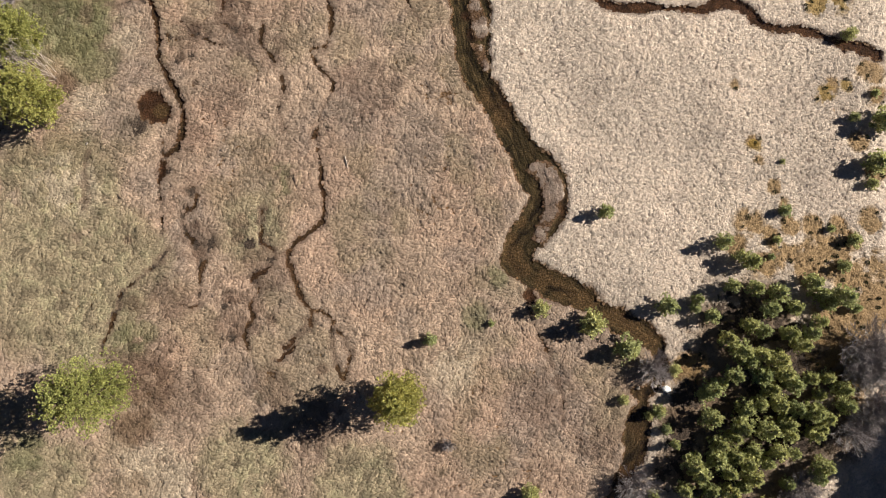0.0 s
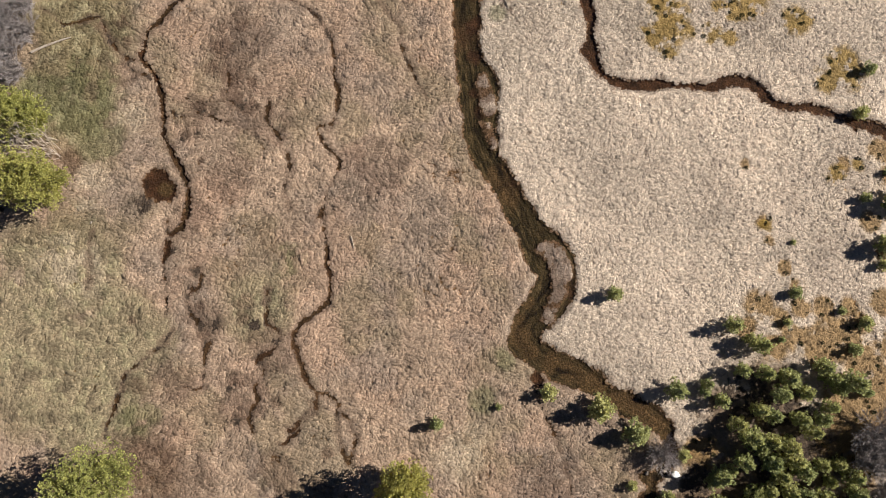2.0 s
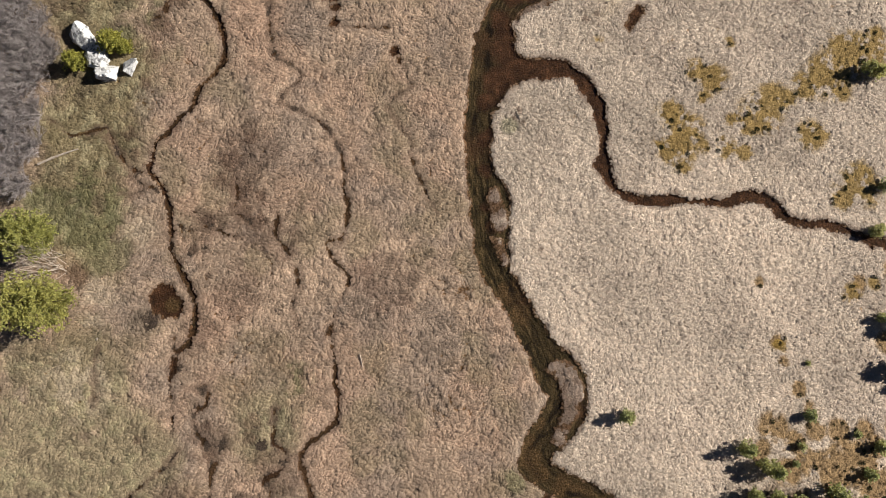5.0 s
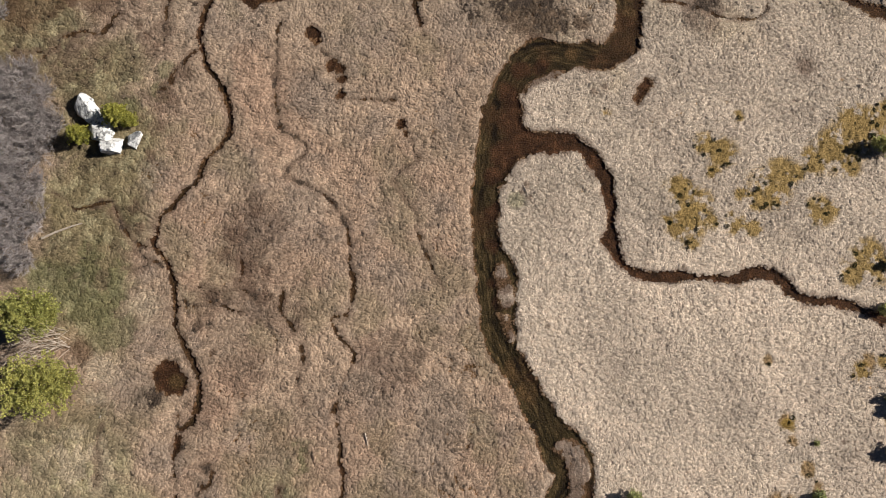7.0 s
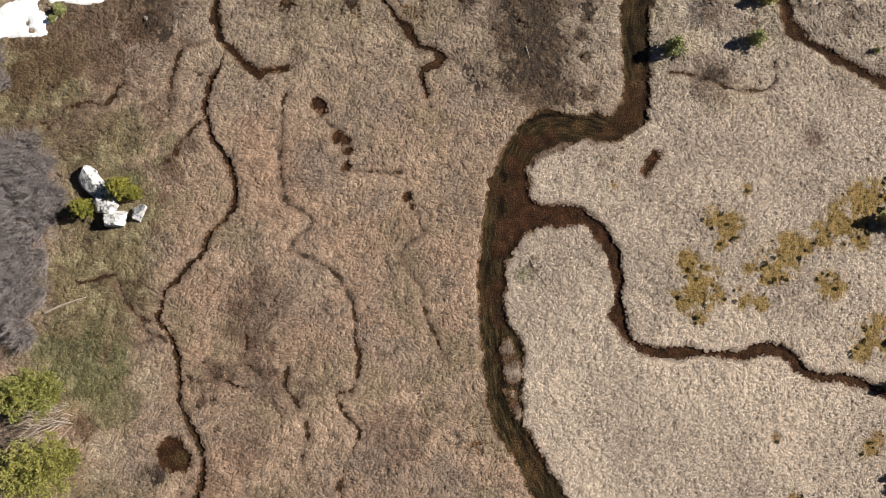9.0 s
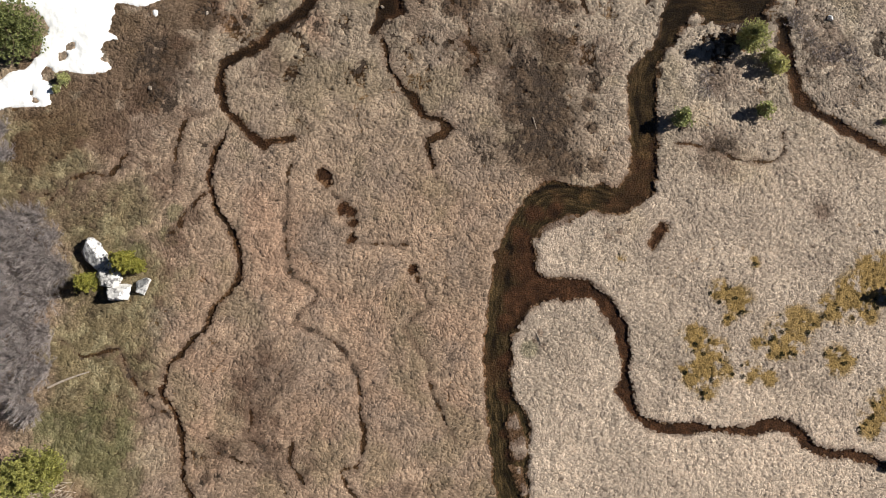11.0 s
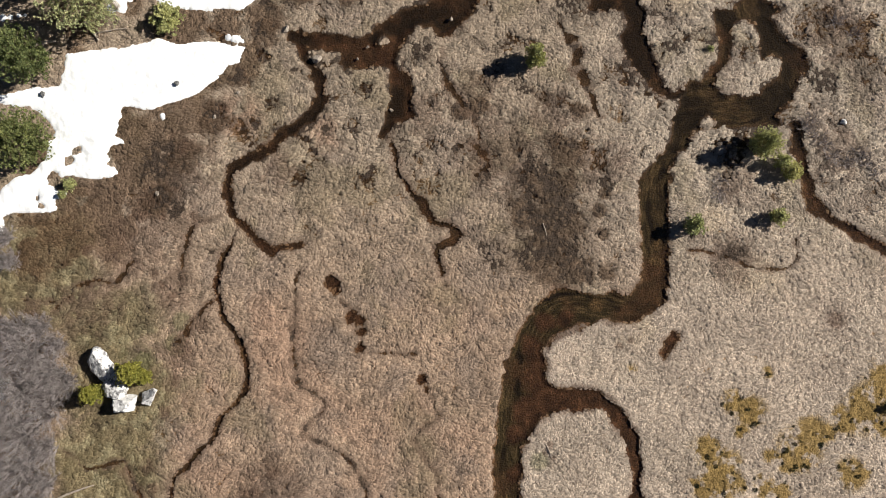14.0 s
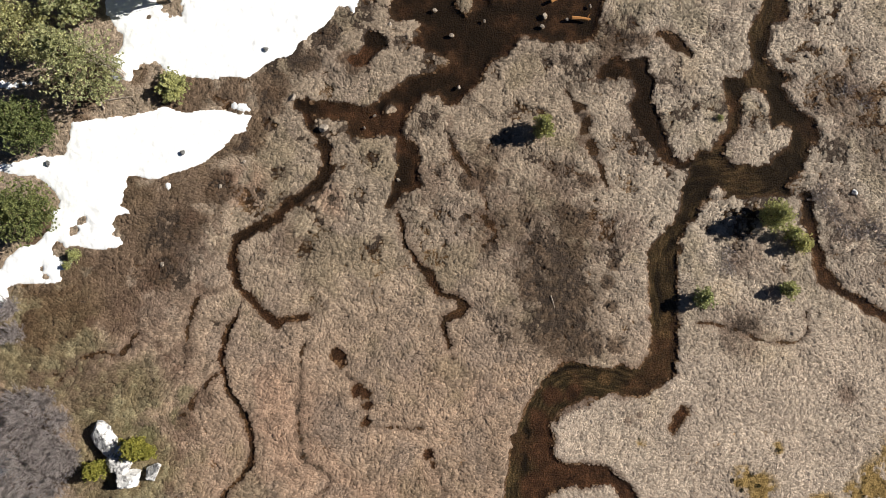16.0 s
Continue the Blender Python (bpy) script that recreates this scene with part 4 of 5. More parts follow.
    t.links.new(fac, n.inputs["Fac"])
    return n.outputs["Color"]


def blend(t, fac, a, b, kind="MIX"):
    n = t.nodes.new("ShaderNodeMix")
    n.data_type, n.blend_type = "RGBA", kind
    for v, slot in ((fac, 0), (a, 6), (b, 7)):
        if isinstance(v, (int, float)):
            n.inputs[slot].default_value = v
        elif isinstance(v, tuple):
            n.inputs[slot].default_value = (*v, 1)
        else:
            t.links.new(v, n.inputs[slot])
    return n.outputs[2]


def bump(t, b, height, strength, distance):
    n = node(t, "Bump", Strength=strength, Distance=distance)
    t.links.new(height, n.inputs["Height"])
    t.links.new(n.outputs["Normal"], b.inputs["Normal"])


def attribute(t, name):
    n = t.nodes.new("ShaderNodeAttribute")
    n.attribute_name = name
    return n


def make_ground_material():
    m, t, b = material("meadow_soil", 0.95)
    place = coords(t)
    cover, bed = attribute(t, "cover"), attribute(t, "bed")
    fine, mid = speckle(t, place, 6.0, 3, 0.6), speckle(t, place, 0.9, 4)
    litter = blend(t, 1.0, cover.outputs["Color"], ramp(t, fine, [(0.34, (0.74, 0.71, 0.68)), (0.5, (0.94, 0.92, 0.9)), (0.66, (1.2, 1.18, 1.15))]), "MULTIPLY")
    litter = blend(t, 0.7, litter, ramp(t, mid, [(0.3, (0.85, 0.85, 0.85)), (0.7, (1.1, 1.08, 1.06))]), "MULTIPLY")
    # bed: streaks of weed along the current, silt, and stones
    flow = attribute(t, "flow")
    stretch = node(t, "Mapping")
    stretch.inputs["Scale"].default_value = (3.2, 0.5, 0.0)
    t.links.new(flow.outputs["Vector"], stretch.inputs["Vector"])
    streak = speckle(t, stretch.outputs[0], 1.0, 5, 0.65)
    weed = ramp(t, streak, [(0.36, (0.010, 0.010, 0.006)), (0.46, (0.030, 0.028, 0.016)), (0.56, (0.075, 0.064, 0.038)), (0.7, (0.16, 0.132, 0.08))])
    mud = ramp(t, mid, [(0.3, (0.024, 0.015, 0.011)), (0.5, (0.06, 0.034, 0.023)), (0.75, (0.135, 0.077, 0.05))])
    split = t.nodes.new("ShaderNodeSeparateColor")
    t.links.new(bed.outputs["Color"], split.inputs[0])
    cut = t.nodes.new("ShaderNodeSeparateXYZ")
    t.links.new(flow.outputs["Vector"], cut.inputs[0])
    floor_ = blend(t, split.outputs[1], weed, mud)
    pebbles = ramp(t, speckle(t, place, 4.0, 5, 0.7), [(0.3, (0.036, 0.027, 0.016)), (0.5, (0.09, 0.066, 0.038)), (0.7, (0.2, 0.148, 0.088))])
    floor_ = blend(t, attribute(t, "gravel").outputs["Fac"], floor_, pebbles)
    floor_ = blend(t, cut.outputs[2], floor_, (0.010, 0.008, 0.006))
    grit = speckle(t, place, 6.5, 5, 0.75)
    floor_ = blend(t, 0.95, floor_, ramp(t, grit, [(0.34, (0.3, 0.3, 0.3)), (0.5, (0.9, 0.9, 0.9)), (0.68, (1.9, 1.8, 1.7))]), "MULTIPLY")
    bank = blend(t, split.outputs[2], litter, ramp(t, fine, [(0.35, (0.024, 0.017, 0.012)), (0.7, (0.07, 0.046, 0.032))]))
    t.links.new(blend(t, split.outputs[0], bank, floor_), b.inputs["Base Color"])
    bump(t, b, fine, 1.0, 0.15)
    return m


def make_grass_material():
    m, t, b = material("dry_sedge", 0.8)
    blade = attribute(t, "tint")
    t.links.new(blade.outputs["Color"], b.inputs["Base Color"])
    b.inputs["Specular IOR Level"].default_value = 0.15
    thin, mix = t.nodes.new("ShaderNodeBsdfTranslucent"), t.nodes.new("ShaderNodeMixShader")
    t.links.new(blade.outputs["Color"], thin.inputs["Color"])
    mix.inputs[0].default_value = 0.4
    t.links.new(b.outputs[0], mix.inputs[1])
    t.links.new(thin.outputs[0], mix.inputs[2])
    t.links.new(mix.outputs[0], t.nodes["Material Output"].inputs["Surface"])
    return m


def make_water_material():
    m = bpy.data.materials.new("clear_peaty_water")
    m.use_nodes = True
    t = m.node_tree
    t.nodes.clear()
    out, mix = t.nodes.new("ShaderNodeOutputMaterial"), t.nodes.new("ShaderNodeMixShader")
    clear, gloss = node(t, "BsdfTransparent", Color=(0.84, 0.75, 0.64, 1)), node(t, "BsdfGlossy", Roughness=0.06)
    gloss.inputs["Color"].default_value = (1, 1, 1, 1)
    facing = t.nodes.new("ShaderNodeLayerWeight")
    facing.inputs["Blend"].default_value = 0.5
    power, fres = t.nodes.new("ShaderNodeMath"), t.nodes.new("ShaderNodeMath")
    power.operation, fres.operation = "POWER", "MULTIPLY_ADD"
    power.inputs[1].default_value = 4.0
    fres.inputs[1].default_value, fres.inputs[2].default_value = 0.7, 0.022
    t.links.new(facing.outputs["Facing"], power.inputs[0])
    t.links.new(power.outputs[0], fres.inputs[0])
    ripple = node(t, "Bump", Strength=0.25, Distance=0.02)
    t.links.new(speckle(t, coords(t), 3.5, 3), ripple.inputs["Height"])
    for n in (gloss, facing):
        t.links.new(ripple.outputs["Normal"], n.inputs["Normal"])
    t.links.new(fres.outputs[0], mix.inputs[0])
    t.links.new(clear.outputs[0], mix.inputs[1])
    t.links.new(gloss.outputs[0], mix.inputs[2])
    t.links.new(mix.outputs[0], out.inputs["Surface"])
    return m


def make_snow_material():
    m, t, b = material("old_snow", 0.6)
    place = coords(t)
    dirt = speckle(t, place, 0.8, 6, 0.7)
    t.links.new(ramp(t, dirt, [(0.25, (0.80, 0.79, 0.77)), (0.5, (0.90, 0.90, 0.90)), (0.75, (0.92, 0.92, 0.93))]), b.inputs["Base Color"])
    bump(t, b, speckle(t, place, 2.2, 4), 0.5, 0.08)
    return m


def make_needle_material(name, low, high, dead=0.0):
    m, t, b = material(name, 0.7)
    place = coords(t)
    info = t.nodes.new("ShaderNodeObjectInfo")
    geo = t.nodes.new("ShaderNodeNewGeometry")
    c = blend(t, geo.outputs["Random Per Island"], low, high)
    c = blend(t, 0.7, c, ramp(t, speckle(t, place, 1.4, 3), [(0.3, (0.6, 0.65, 0.6)), (0.7, (1.3, 1.25, 1.1))]), "MULTIPLY")
    c = blend(t, 0.6, c, ramp(t, info.outputs["Random"], [(0.0, (0.75, 0.82, 0.8)), (1.0, (1.25, 1.15, 1.0))]), "MULTIPLY")
    t.links.new(c, b.inputs["Base Color"])
    thin, mix = t.nodes.new("ShaderNodeBsdfTranslucent"), t.nodes.new("ShaderNodeMixShader")
    t.links.new(c, thin.inputs["Color"])
    mix.inputs[0].default_value = 0.42
    t.links.new(b.outputs[0], mix.inputs[1])
    t.links.new(thin.outputs[0], mix.inputs[2])
    t.links.new(mix.outputs[0], t.nodes["Material Output"].inputs["Surface"])
    return m


def make_bark_material(name, dark, light):
    m, t, b = material(name, 0.9)
    place = coords(t)
    fac = speckle(t, place, 6.0, 5, 0.7)
    t.links.new(ramp(t, fac, [(0.3, dark), (0.7, light)]), b.inputs["Base Color"])
    bump(t, b, fac, 0.6, 0.03)
    return m


def make_rock_material(name, dark, light):
    m, t, b = material(name, 0.85)
    place = coords(t)
    veins, fac = speckle(t, place, 1.6, 6, 0.7), speckle(t, place, 9.0, 4)
    c = ramp(t, veins, [(0.4, dark), (0.5, light), (0.62, tuple(0.8 * q for q in light)), (1.0, light)])
    t.links.new(blend(t, 0.5, c, ramp(t, fac, [(0.3, (0.7, 0.7, 0.7)), (0.7, (1.1, 1.1, 1.1))]), "MULTIPLY"), b.inputs["Base Color"])
    bump(t, b, fac, 0.6, 0.05)
    return m


SOIL, SEDGE, WATER, SNOW = make_ground_material(), make_grass_material(), make_water_material(), make_snow_material()
NEEDLES = make_needle_material("pine_needles", (0.26, 0.25, 0.082), (0.54, 0.51, 0.18))
YOUNG = make_needle_material("young_needles", (0.23, 0.24, 0.11), (0.62, 0.61, 0.3))
SPRUCE = make_needle_material("spruce_needles", (0.11, 0.135, 0.06), (0.29, 0.31, 0.13))
FIR = make_needle_material("fir_needles", (0.22, 0.235, 0.13), (0.6, 0.6, 0.36))
LIME = make_needle_material("lime_needles", (0.24, 0.235, 0.06), (0.47, 0.44, 0.11))
HEATH = make_needle_material("heath_leaves", (0.02, 0.024, 0.012), (0.06, 0.065, 0.028))
BARK = make_bark_material("bark", (0.07, 0.045, 0.03), (0.17, 0.12, 0.085))
TWIGS = make_bark_material("bare_twigs", (0.16, 0.133, 0.125), (0.375, 0.325, 0.307))
BLEACHED = make_bark_material("bleached_wood", (0.26, 0.20, 0.15), (0.48, 0.41, 0.34))
SUNKEN = make_bark_material("sunken_wood", (0.28, 0.12, 0.035), (0.42, 0.20, 0.07))
GRANITE = make_rock_material("pale_granite", (0.17, 0.165, 0.165), (0.64, 0.62, 0.6))
GREYSTONE = make_rock_material("lichened_stone", (0.07, 0.068, 0.066), (0.19, 0.185, 0.18))
QUARTZ = make_rock_material("white_quartz", (0.5, 0.48, 0.45), (0.76, 0.74, 0.71))
STONE = make_rock_material("stream_stone", (0.14, 0.11, 0.09), (0.34, 0.285, 0.23))


def mesh_object(name, verts, faces, mat, parent=None):
    """One mesh object from arrays of places and faces."""
    data = bpy.data.meshes.new(name)
    data.from_pydata([tuple(v) for v in verts], [], [tuple(f) for f in faces])
    data.materials.append(mat)
    ob = new(name, data)
    if parent:
        ob.parent = parent
    return ob


def big_mesh(name, verts, corners, per, mat):
    """A large mesh whose faces all have the same number of corners."""
    data = bpy.data.meshes.new(name)
    data.vertices.add(len(verts))
    data.vertices.foreach_set("co", np.asarray(verts, np.float32).ravel())
    data.loops.add(len(corners) * per)
    data.loops.foreach_set("vertex_index", np.asarray(corners, np.int32).ravel())
    data.polygons.add(len(corners))
    data.polygons.foreach_set("loop_start", np.arange(0, len(corners) * per, per, dtype=np.int32))
    data.materials.append(mat)
    data.update(calc_edges=True)
    return new(name, data)


def colour_layer(ob, name, rgb):
    layer = ob.data.attributes.new(name, "FLOAT_COLOR", "POINT")
    layer.data.foreach_set("color", np.c_[rgb, np.ones(len(rgb))].astype(np.float32).ravel())


# ---- ground ----
WATER_LEVEL = -0.1
TUSSOCK = 0.098


def relief(x, y):
    """Height of the meadow without its watercourses."""
    far = np.maximum(np.hypot(np.maximum(np.abs(x) - 60, 0), np.maximum(np.abs(y - 40) - 70, 0)), 0)
    z = 0.16 * (layered(x, y, 6.0, 51, 2) - 0.5) + 0.15 * (lattice_noise(0.8 * x - 0.6 * y, 0.6 * x + 0.8 * y, 0.31, 52) - 0.5) - 0.12 * rills_at(x, y) - 0.1 * hollows_at(x, y)
    return z + 0.012 * np.minimum(far, 900) * layered(x, y, 160, 53, 2)


def broken(x, y, deep):
    """How open a small rill lies: the shallowest are overgrown in places."""
    return np.where(deep > 0.125, 0.85, 0.3) + np.where(deep > 0.125, 0.15, 0.6) * ease(0.34, 0.5, layered(x, y, 1.1, 60, 2))


def ground_height(x, y):
    edge, deep, silt, across, along = courses_at(x, y)
    small = deep < 0.2
    cut = np.where(small, ease(0.1, -0.14, edge) * broken(x, y, deep), np.where(deep > 0.45, ease(0.5, -0.9, edge), np.where(deep < 0.3, ease(0.06, -0.2, edge), ease(0.4, -0.6, edge))))
    rough_bed = 0.10 * (layered(x, y, 0.9, 54, 2) - 0.5)
    return deep, small, relief(x, y) * (0.2 + 0.8 * ease(-0.1, 1.2, edge)) - 0.04 * ease(0.9, 0.0, edge) - (np.where(small, deep, 0.78 * deep) + 0.8 * rough_bed) * cut, edge, silt, across, along


def bare_at(x, y, edge, deep, wet):
    """Where bare dark soil shows between the tufts, from 0 to 1: in wet patches, in the thicket's painted shade and
    along the banks.
    """
    north = ease(60, 74, y)
    shore = np.where(deep > 0.2, (0.95 + 0.2 * north) * ease(0.45 + 0.9 * north, -0.2, edge), 0.85 * ease(0.3, -0.1, edge))
    clump = 0.55 * layered(x, y, 0.55, 64, 2) + 0.45 * layered(x, y, 1.9, 65, 3)
    return ease(-0.04, 0.035, 0.58 * np.maximum(wet, shore) - clump)


def axis(lo, hi, step):
    grow = np.cumsum(step * 1.35 ** np.arange(1, 28))
    grow = grow[grow < 3200]
    return np.r_[lo - grow[::-1], np.arange(lo, hi, step), hi + grow]


TABLE = {}


def table_height(x, y):
    """Height of the built ground, read between its corners."""
    xs, ys, z = TABLE["x"], TABLE["y"], TABLE["z"]
    i = np.clip(np.searchsorted(xs, x) - 1, 0, len(xs) - 2)
    j = np.clip(np.searchsorted(ys, y) - 1, 0, len(ys) - 2)
    u, v = (x - xs[i]) / (xs[i + 1] - xs[i]), (y - ys[j]) / (ys[j + 1] - ys[j])
    return (z[j, i] * (1 - u) + z[j, i + 1] * u) * (1 - v) + (z[j + 1, i] * (1 - u) + z[j + 1, i + 1] * u) * v


def make_ground():
    xs, ys = axis(-51.0, 52.0, 0.195), axis(-21.0, 101.0, 0.195)
    gx, gy = [a.ravel() for a in np.meshgrid(xs, ys)]
    deep, small, z, edge, silt, across, along = ground_height(gx, gy)
    nx, ny = len(xs), len(ys)
    i = (np.arange(ny - 1)[:, None] * nx + np.arange(nx - 1)).ravel()
    TABLE.update(x=xs, y=ys, z=z.reshape(ny, nx))
    ob = big_mesh("ground", np.c_[gx, gy, z], np.c_[i, i + 1, i + nx + 1, i + nx], 4, SOIL)
    ob.data.polygons.foreach_set("use_smooth", np.ones(len(i), bool))
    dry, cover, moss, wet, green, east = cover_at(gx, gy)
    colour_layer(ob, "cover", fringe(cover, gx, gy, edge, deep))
    bare = bare_at(gx, gy, edge, deep, wet)
    patchy = broken(gx, gy, deep)
    under = np.where(small, 0.6 * patchy * ease(0.02, -0.08, edge), np.where(deep < 0.3, ease(0.08, -0.06, edge), ease(0.02, -0.16, edge)))
    bank = np.maximum(np.where(small, 0.66 * patchy * ease(0.14, -0.08, edge), np.where(deep < 0.3, ease(0.1, -0.02, edge), 0.7 * ease(0.26, 0.0, edge))), 0.95 * bare)
    colour_layer(ob, "bed", np.c_[under, silt, bank])
    flow = ob.data.attributes.new("flow", "FLOAT_VECTOR", "POINT")
    bend = 1.6 * (lattice_noise(along, silt, 5.0, 57) - 0.5)
    channel = ease(0.42, 0.12, np.abs(across - bend)) * ease(0.35, 0.6, layered(along, across * 0.4, 3.0, 58, 2)) * (silt < 0.6)
    channel = np.maximum(channel, 0.9 * (deep > 0.45) * ease(0.1, -0.7, edge) * (0.4 + 0.6 * ease(0.35, 0.6, layered(gx, gy, 3.2, 59, 3))))
    channel = np.maximum(channel, 0.85 * ease(58, 72, gy) * ease(0.4, 0.62, layered(gx, gy, 2.6, 66, 3)))
    flow.data.foreach_set("vector", np.c_[across, along, channel].astype(np.float32).ravel())
    gravel = ob.data.attributes.new("gravel", "FLOAT", "POINT")
    gravel.data.foreach_set("value", (zone(gx, gy, GRAVEL, 22, 1.3, 1.2) * ease(-0.05, -0.5, edge)).astype(np.float32))
    tagged(ob, "boggy meadow ground of brown soil and plant litter", "ground", kind="structure")


def make_water():
    xs, ys = np.linspace(-60, 75, 28), np.linspace(-35, 125, 33)
    gx, gy = [a.ravel() for a in np.meshgrid(xs, ys)]
    nx, ny = len(xs), len(ys)
    i = (np.arange(ny - 1)[:, None] * nx + np.arange(nx - 1)).ravel()
    ob = big_mesh("water", np.c_[gx, gy, np.full(len(gx), WATER_LEVEL)], np.c_[i, i + 1, i + nx + 1, i + nx], 4, WATER)
    tagged(ob, "shallow clear brown water of a winding meadow stream", "water", kind="structure")


def make_grass(gap):
    """Dry sedge: low domed tussocks, each with loose blades, thinner on moss, wet soil and the thicket's painted shade.
    """
    cx, cy = [a.ravel() for a in np.meshgrid(np.arange(-50, 51, gap), np.arange(-21, 100, gap))]
    tufts = len(cx)
    cx, cy = cx + gap * rng.uniform(-0.55, 0.55, tufts), cy + gap * rng.uniform(-0.55, 0.55, tufts)
    cover, soil, moss, wet, green, east = cover_at(cx, cy)
    edge, deep, silt, across, along = courses_at(cx, cy)
    cover = fringe(cover, cx, cy, edge, deep)
    snow = np.full(len(cx), -1.0)
    cold = (cx < -4) & (cy > 38)
    snow[cold] = snow_at(cx[cold], cy[cold])
    wish = (0.8 + 0.25 * layered(cx, cy, 0.6, 61, 2)) * (1 - 0.66 * moss) * (1 - 0.9 * bare_at(cx, cy, edge, deep, wet))
    rim = np.minimum(np.minimum(cx + 50, 51 - cx), np.minimum(cy + 21, 100 - cy))
    wish = wish * ease(0.0, 5.0, rim)
    keep = (edge > -0.08) & (snow < 0.0) & (rng.random(tufts) < wish)
    cx, cy, cover, wet, edge, east = cx[keep], cy[keep], cover[keep], wet[keep], edge[keep], east[keep]
    n = len(cx)
    cover = cover * ((0.84 + 0.28 * rng.random(n)) * (1 + (0.88 - 0.4 * east) * (layered(cx, cy, 0.8, 67, 2) - 0.5)))[:, None]
    comb = 6.283 * layered(cx, cy, 5.0, 62, 2) * 2.0
    size = (0.72 + 0.4 * layered(cx, cy, 3.0, 63, 2) + 0.3 * rng.random(n)) * (1 - 0.08 * east)
    low = 0.4 + 0.6 * ease(0.0, 0.7, edge)
    # the domes
    ring = np.arange(5) * (math.pi / 2.5)
    turn = comb[:, None] + ring + rng.uniform(-0.25, 0.25, (n, 5))
    reach = (gap * 0.74 * size)[:, None] * rng.uniform(0.65, 1.2, (n, 5))
    dx, dy = np.cos(turn) * reach, np.sin(turn) * reach
    long_way = np.cos(turn - comb[:, None]) * reach * 0.35
    rx, ry = cx[:, None] + dx + np.cos(comb)[:, None] * long_way, cy[:, None] + dy + np.sin(comb)[:, None] * long_way
    foot = table_height(cx, cy)
    rz = foot[:, None] - 0.03 + rng.uniform(-0.015, 0.03, (n, 5))
    top = np.c_[cx + rng.normal(0, 0.04, n), cy + rng.normal(0, 0.04, n), foot + TUSSOCK * size * low * (1 - 0.25 * east) * rng.uniform(0.6, 1.2, n)]
    verts = np.concatenate([np.stack([rx, ry, rz], 2), top[:, None, :]], 1).reshape(-1, 3)
    tint = (cover[:, None, :] * rng.uniform(0.88, 1.12, (n, 6, 1))).reshape(-1, 3)
    start = np.arange(n)[:, None] * 6
    faces = np.stack([start + np.arange(5), start + (np.arange(5) + 1) % 5, np.repeat(start + 5, 5, 1)], 2).reshape(-1, 3)
    # the loose blades
    many = 2
    bx, by, bz, comb, size, low = [np.repeat(v, many) for v in (cx, cy, foot, comb, size, low)]
    b = len(bx)
    round_ = rng.uniform(0, 6.283, b)
    off = gap * 0.35 * np.sqrt(rng.random(b))
    bx, by = bx + off * np.cos(round_), by + off * np.sin(round_)
    turn = np.where(rng.random(b) < 0.4, comb + rng.normal(0, 0.6, b), round_ + rng.normal(0, 0.4, b))
    lift, long_, half = rng.uniform(0.2, 0.9, b), size * low * rng.uniform(0.1, 0.22, b), rng.uniform(0.018, 0.036, b)
    dx, dy = np.cos(turn), np.sin(turn)
    base = np.c_[bx, by, bz + 0.4 * TUSSOCK * size * low]
    tip = base + np.c_[dx * np.cos(lift) * long_, dy * np.cos(lift) * long_, np.sin(lift) * long_]
    side = np.c_[-dy * half, dx * half, half * rng.normal(0, 0.5, b)]
    straws = np.stack([base - side, base + side, tip], 1).reshape(-1, 3)
    straw_tint = np.repeat(np.repeat(cover, many, 0) * rng.uniform(0.9, 1.18, b)[:, None], 3, 0)
    ob = big_mesh("meadow_grass", np.r_[verts, straws], np.r_[faces, len(verts) + np.arange(3 * b).reshape(-1, 3)], 3, SEDGE)
    colour_layer(ob, "tint", np.r_[tint, straw_tint])
    tagged(ob, "matted dry straw-coloured sedge of a wet meadow", "grass", kind="stuff")


def make_snow():
    step = 0.15
    xs, ys = np.arange(-62, -5, step), np.arange(40, 116, step)
    gx, gy = [a.ravel() for a in np.meshgrid(xs, ys)]
    field = snow_at(gx, gy)
    z = table_height(gx, gy) * 0.4 + 0.2 * np.sqrt(np.clip(field, 0, 1.5) / 1.5) + 0.05 * (layered(gx, gy, 1.6, 71, 3) - 0.5) - 0.02
    z[field <= 0] = -0.12
    nx, ny = len(xs), len(ys)
    i = (np.arange(ny - 1)[:, None] * nx + np.arange(nx - 1)).ravel()
    quads = np.c_[i, i + 1, i + nx + 1, i + nx]
    quads = quads[(field[quads] > 0).any(1)]
    used, quads = np.unique(quads, return_inverse=True)
    ob = big_mesh("snow", np.c_[gx, gy, z][used], quads.reshape(-1, 4), 4, SNOW)
    ob.data.polygons.foreach_set("use_smooth", np.ones(len(ob.data.polygons), bool))
    tagged(ob, "melting white snow patch with ragged dirty edges", "snow", kind="structure")


make_ground()
make_water()
make_snow()

# ---- trees and shrubs ----


def tube(verts, faces, places, radii, sides=5):
    """Adds a tapering round stick through the places."""
    start = len(verts)
    for k, (p, r) in enumerate(zip(places, radii)):
        ahead = Vector(places[min(k + 1, len(places) - 1)]) - Vector(places[max(k - 1, 0)])
        turn = ahead.to_track_quat("Z", "Y")
        for s in range(sides):
            a = 2 * math.pi * s / sides
            verts.append(Vector(p) + turn @ Vector((r * math.cos(a), r * math.sin(a), 0)))
    for k in range(len(places) - 1):
        for s in range(sides):
            a, b = start + k * sides + s, start + k * sides + (s + 1) % sides
            faces.append((a, b, b + sides, a + sides))
    faces.append(tuple(start + (len(places) - 1) * sides + s for s in range(sides)))


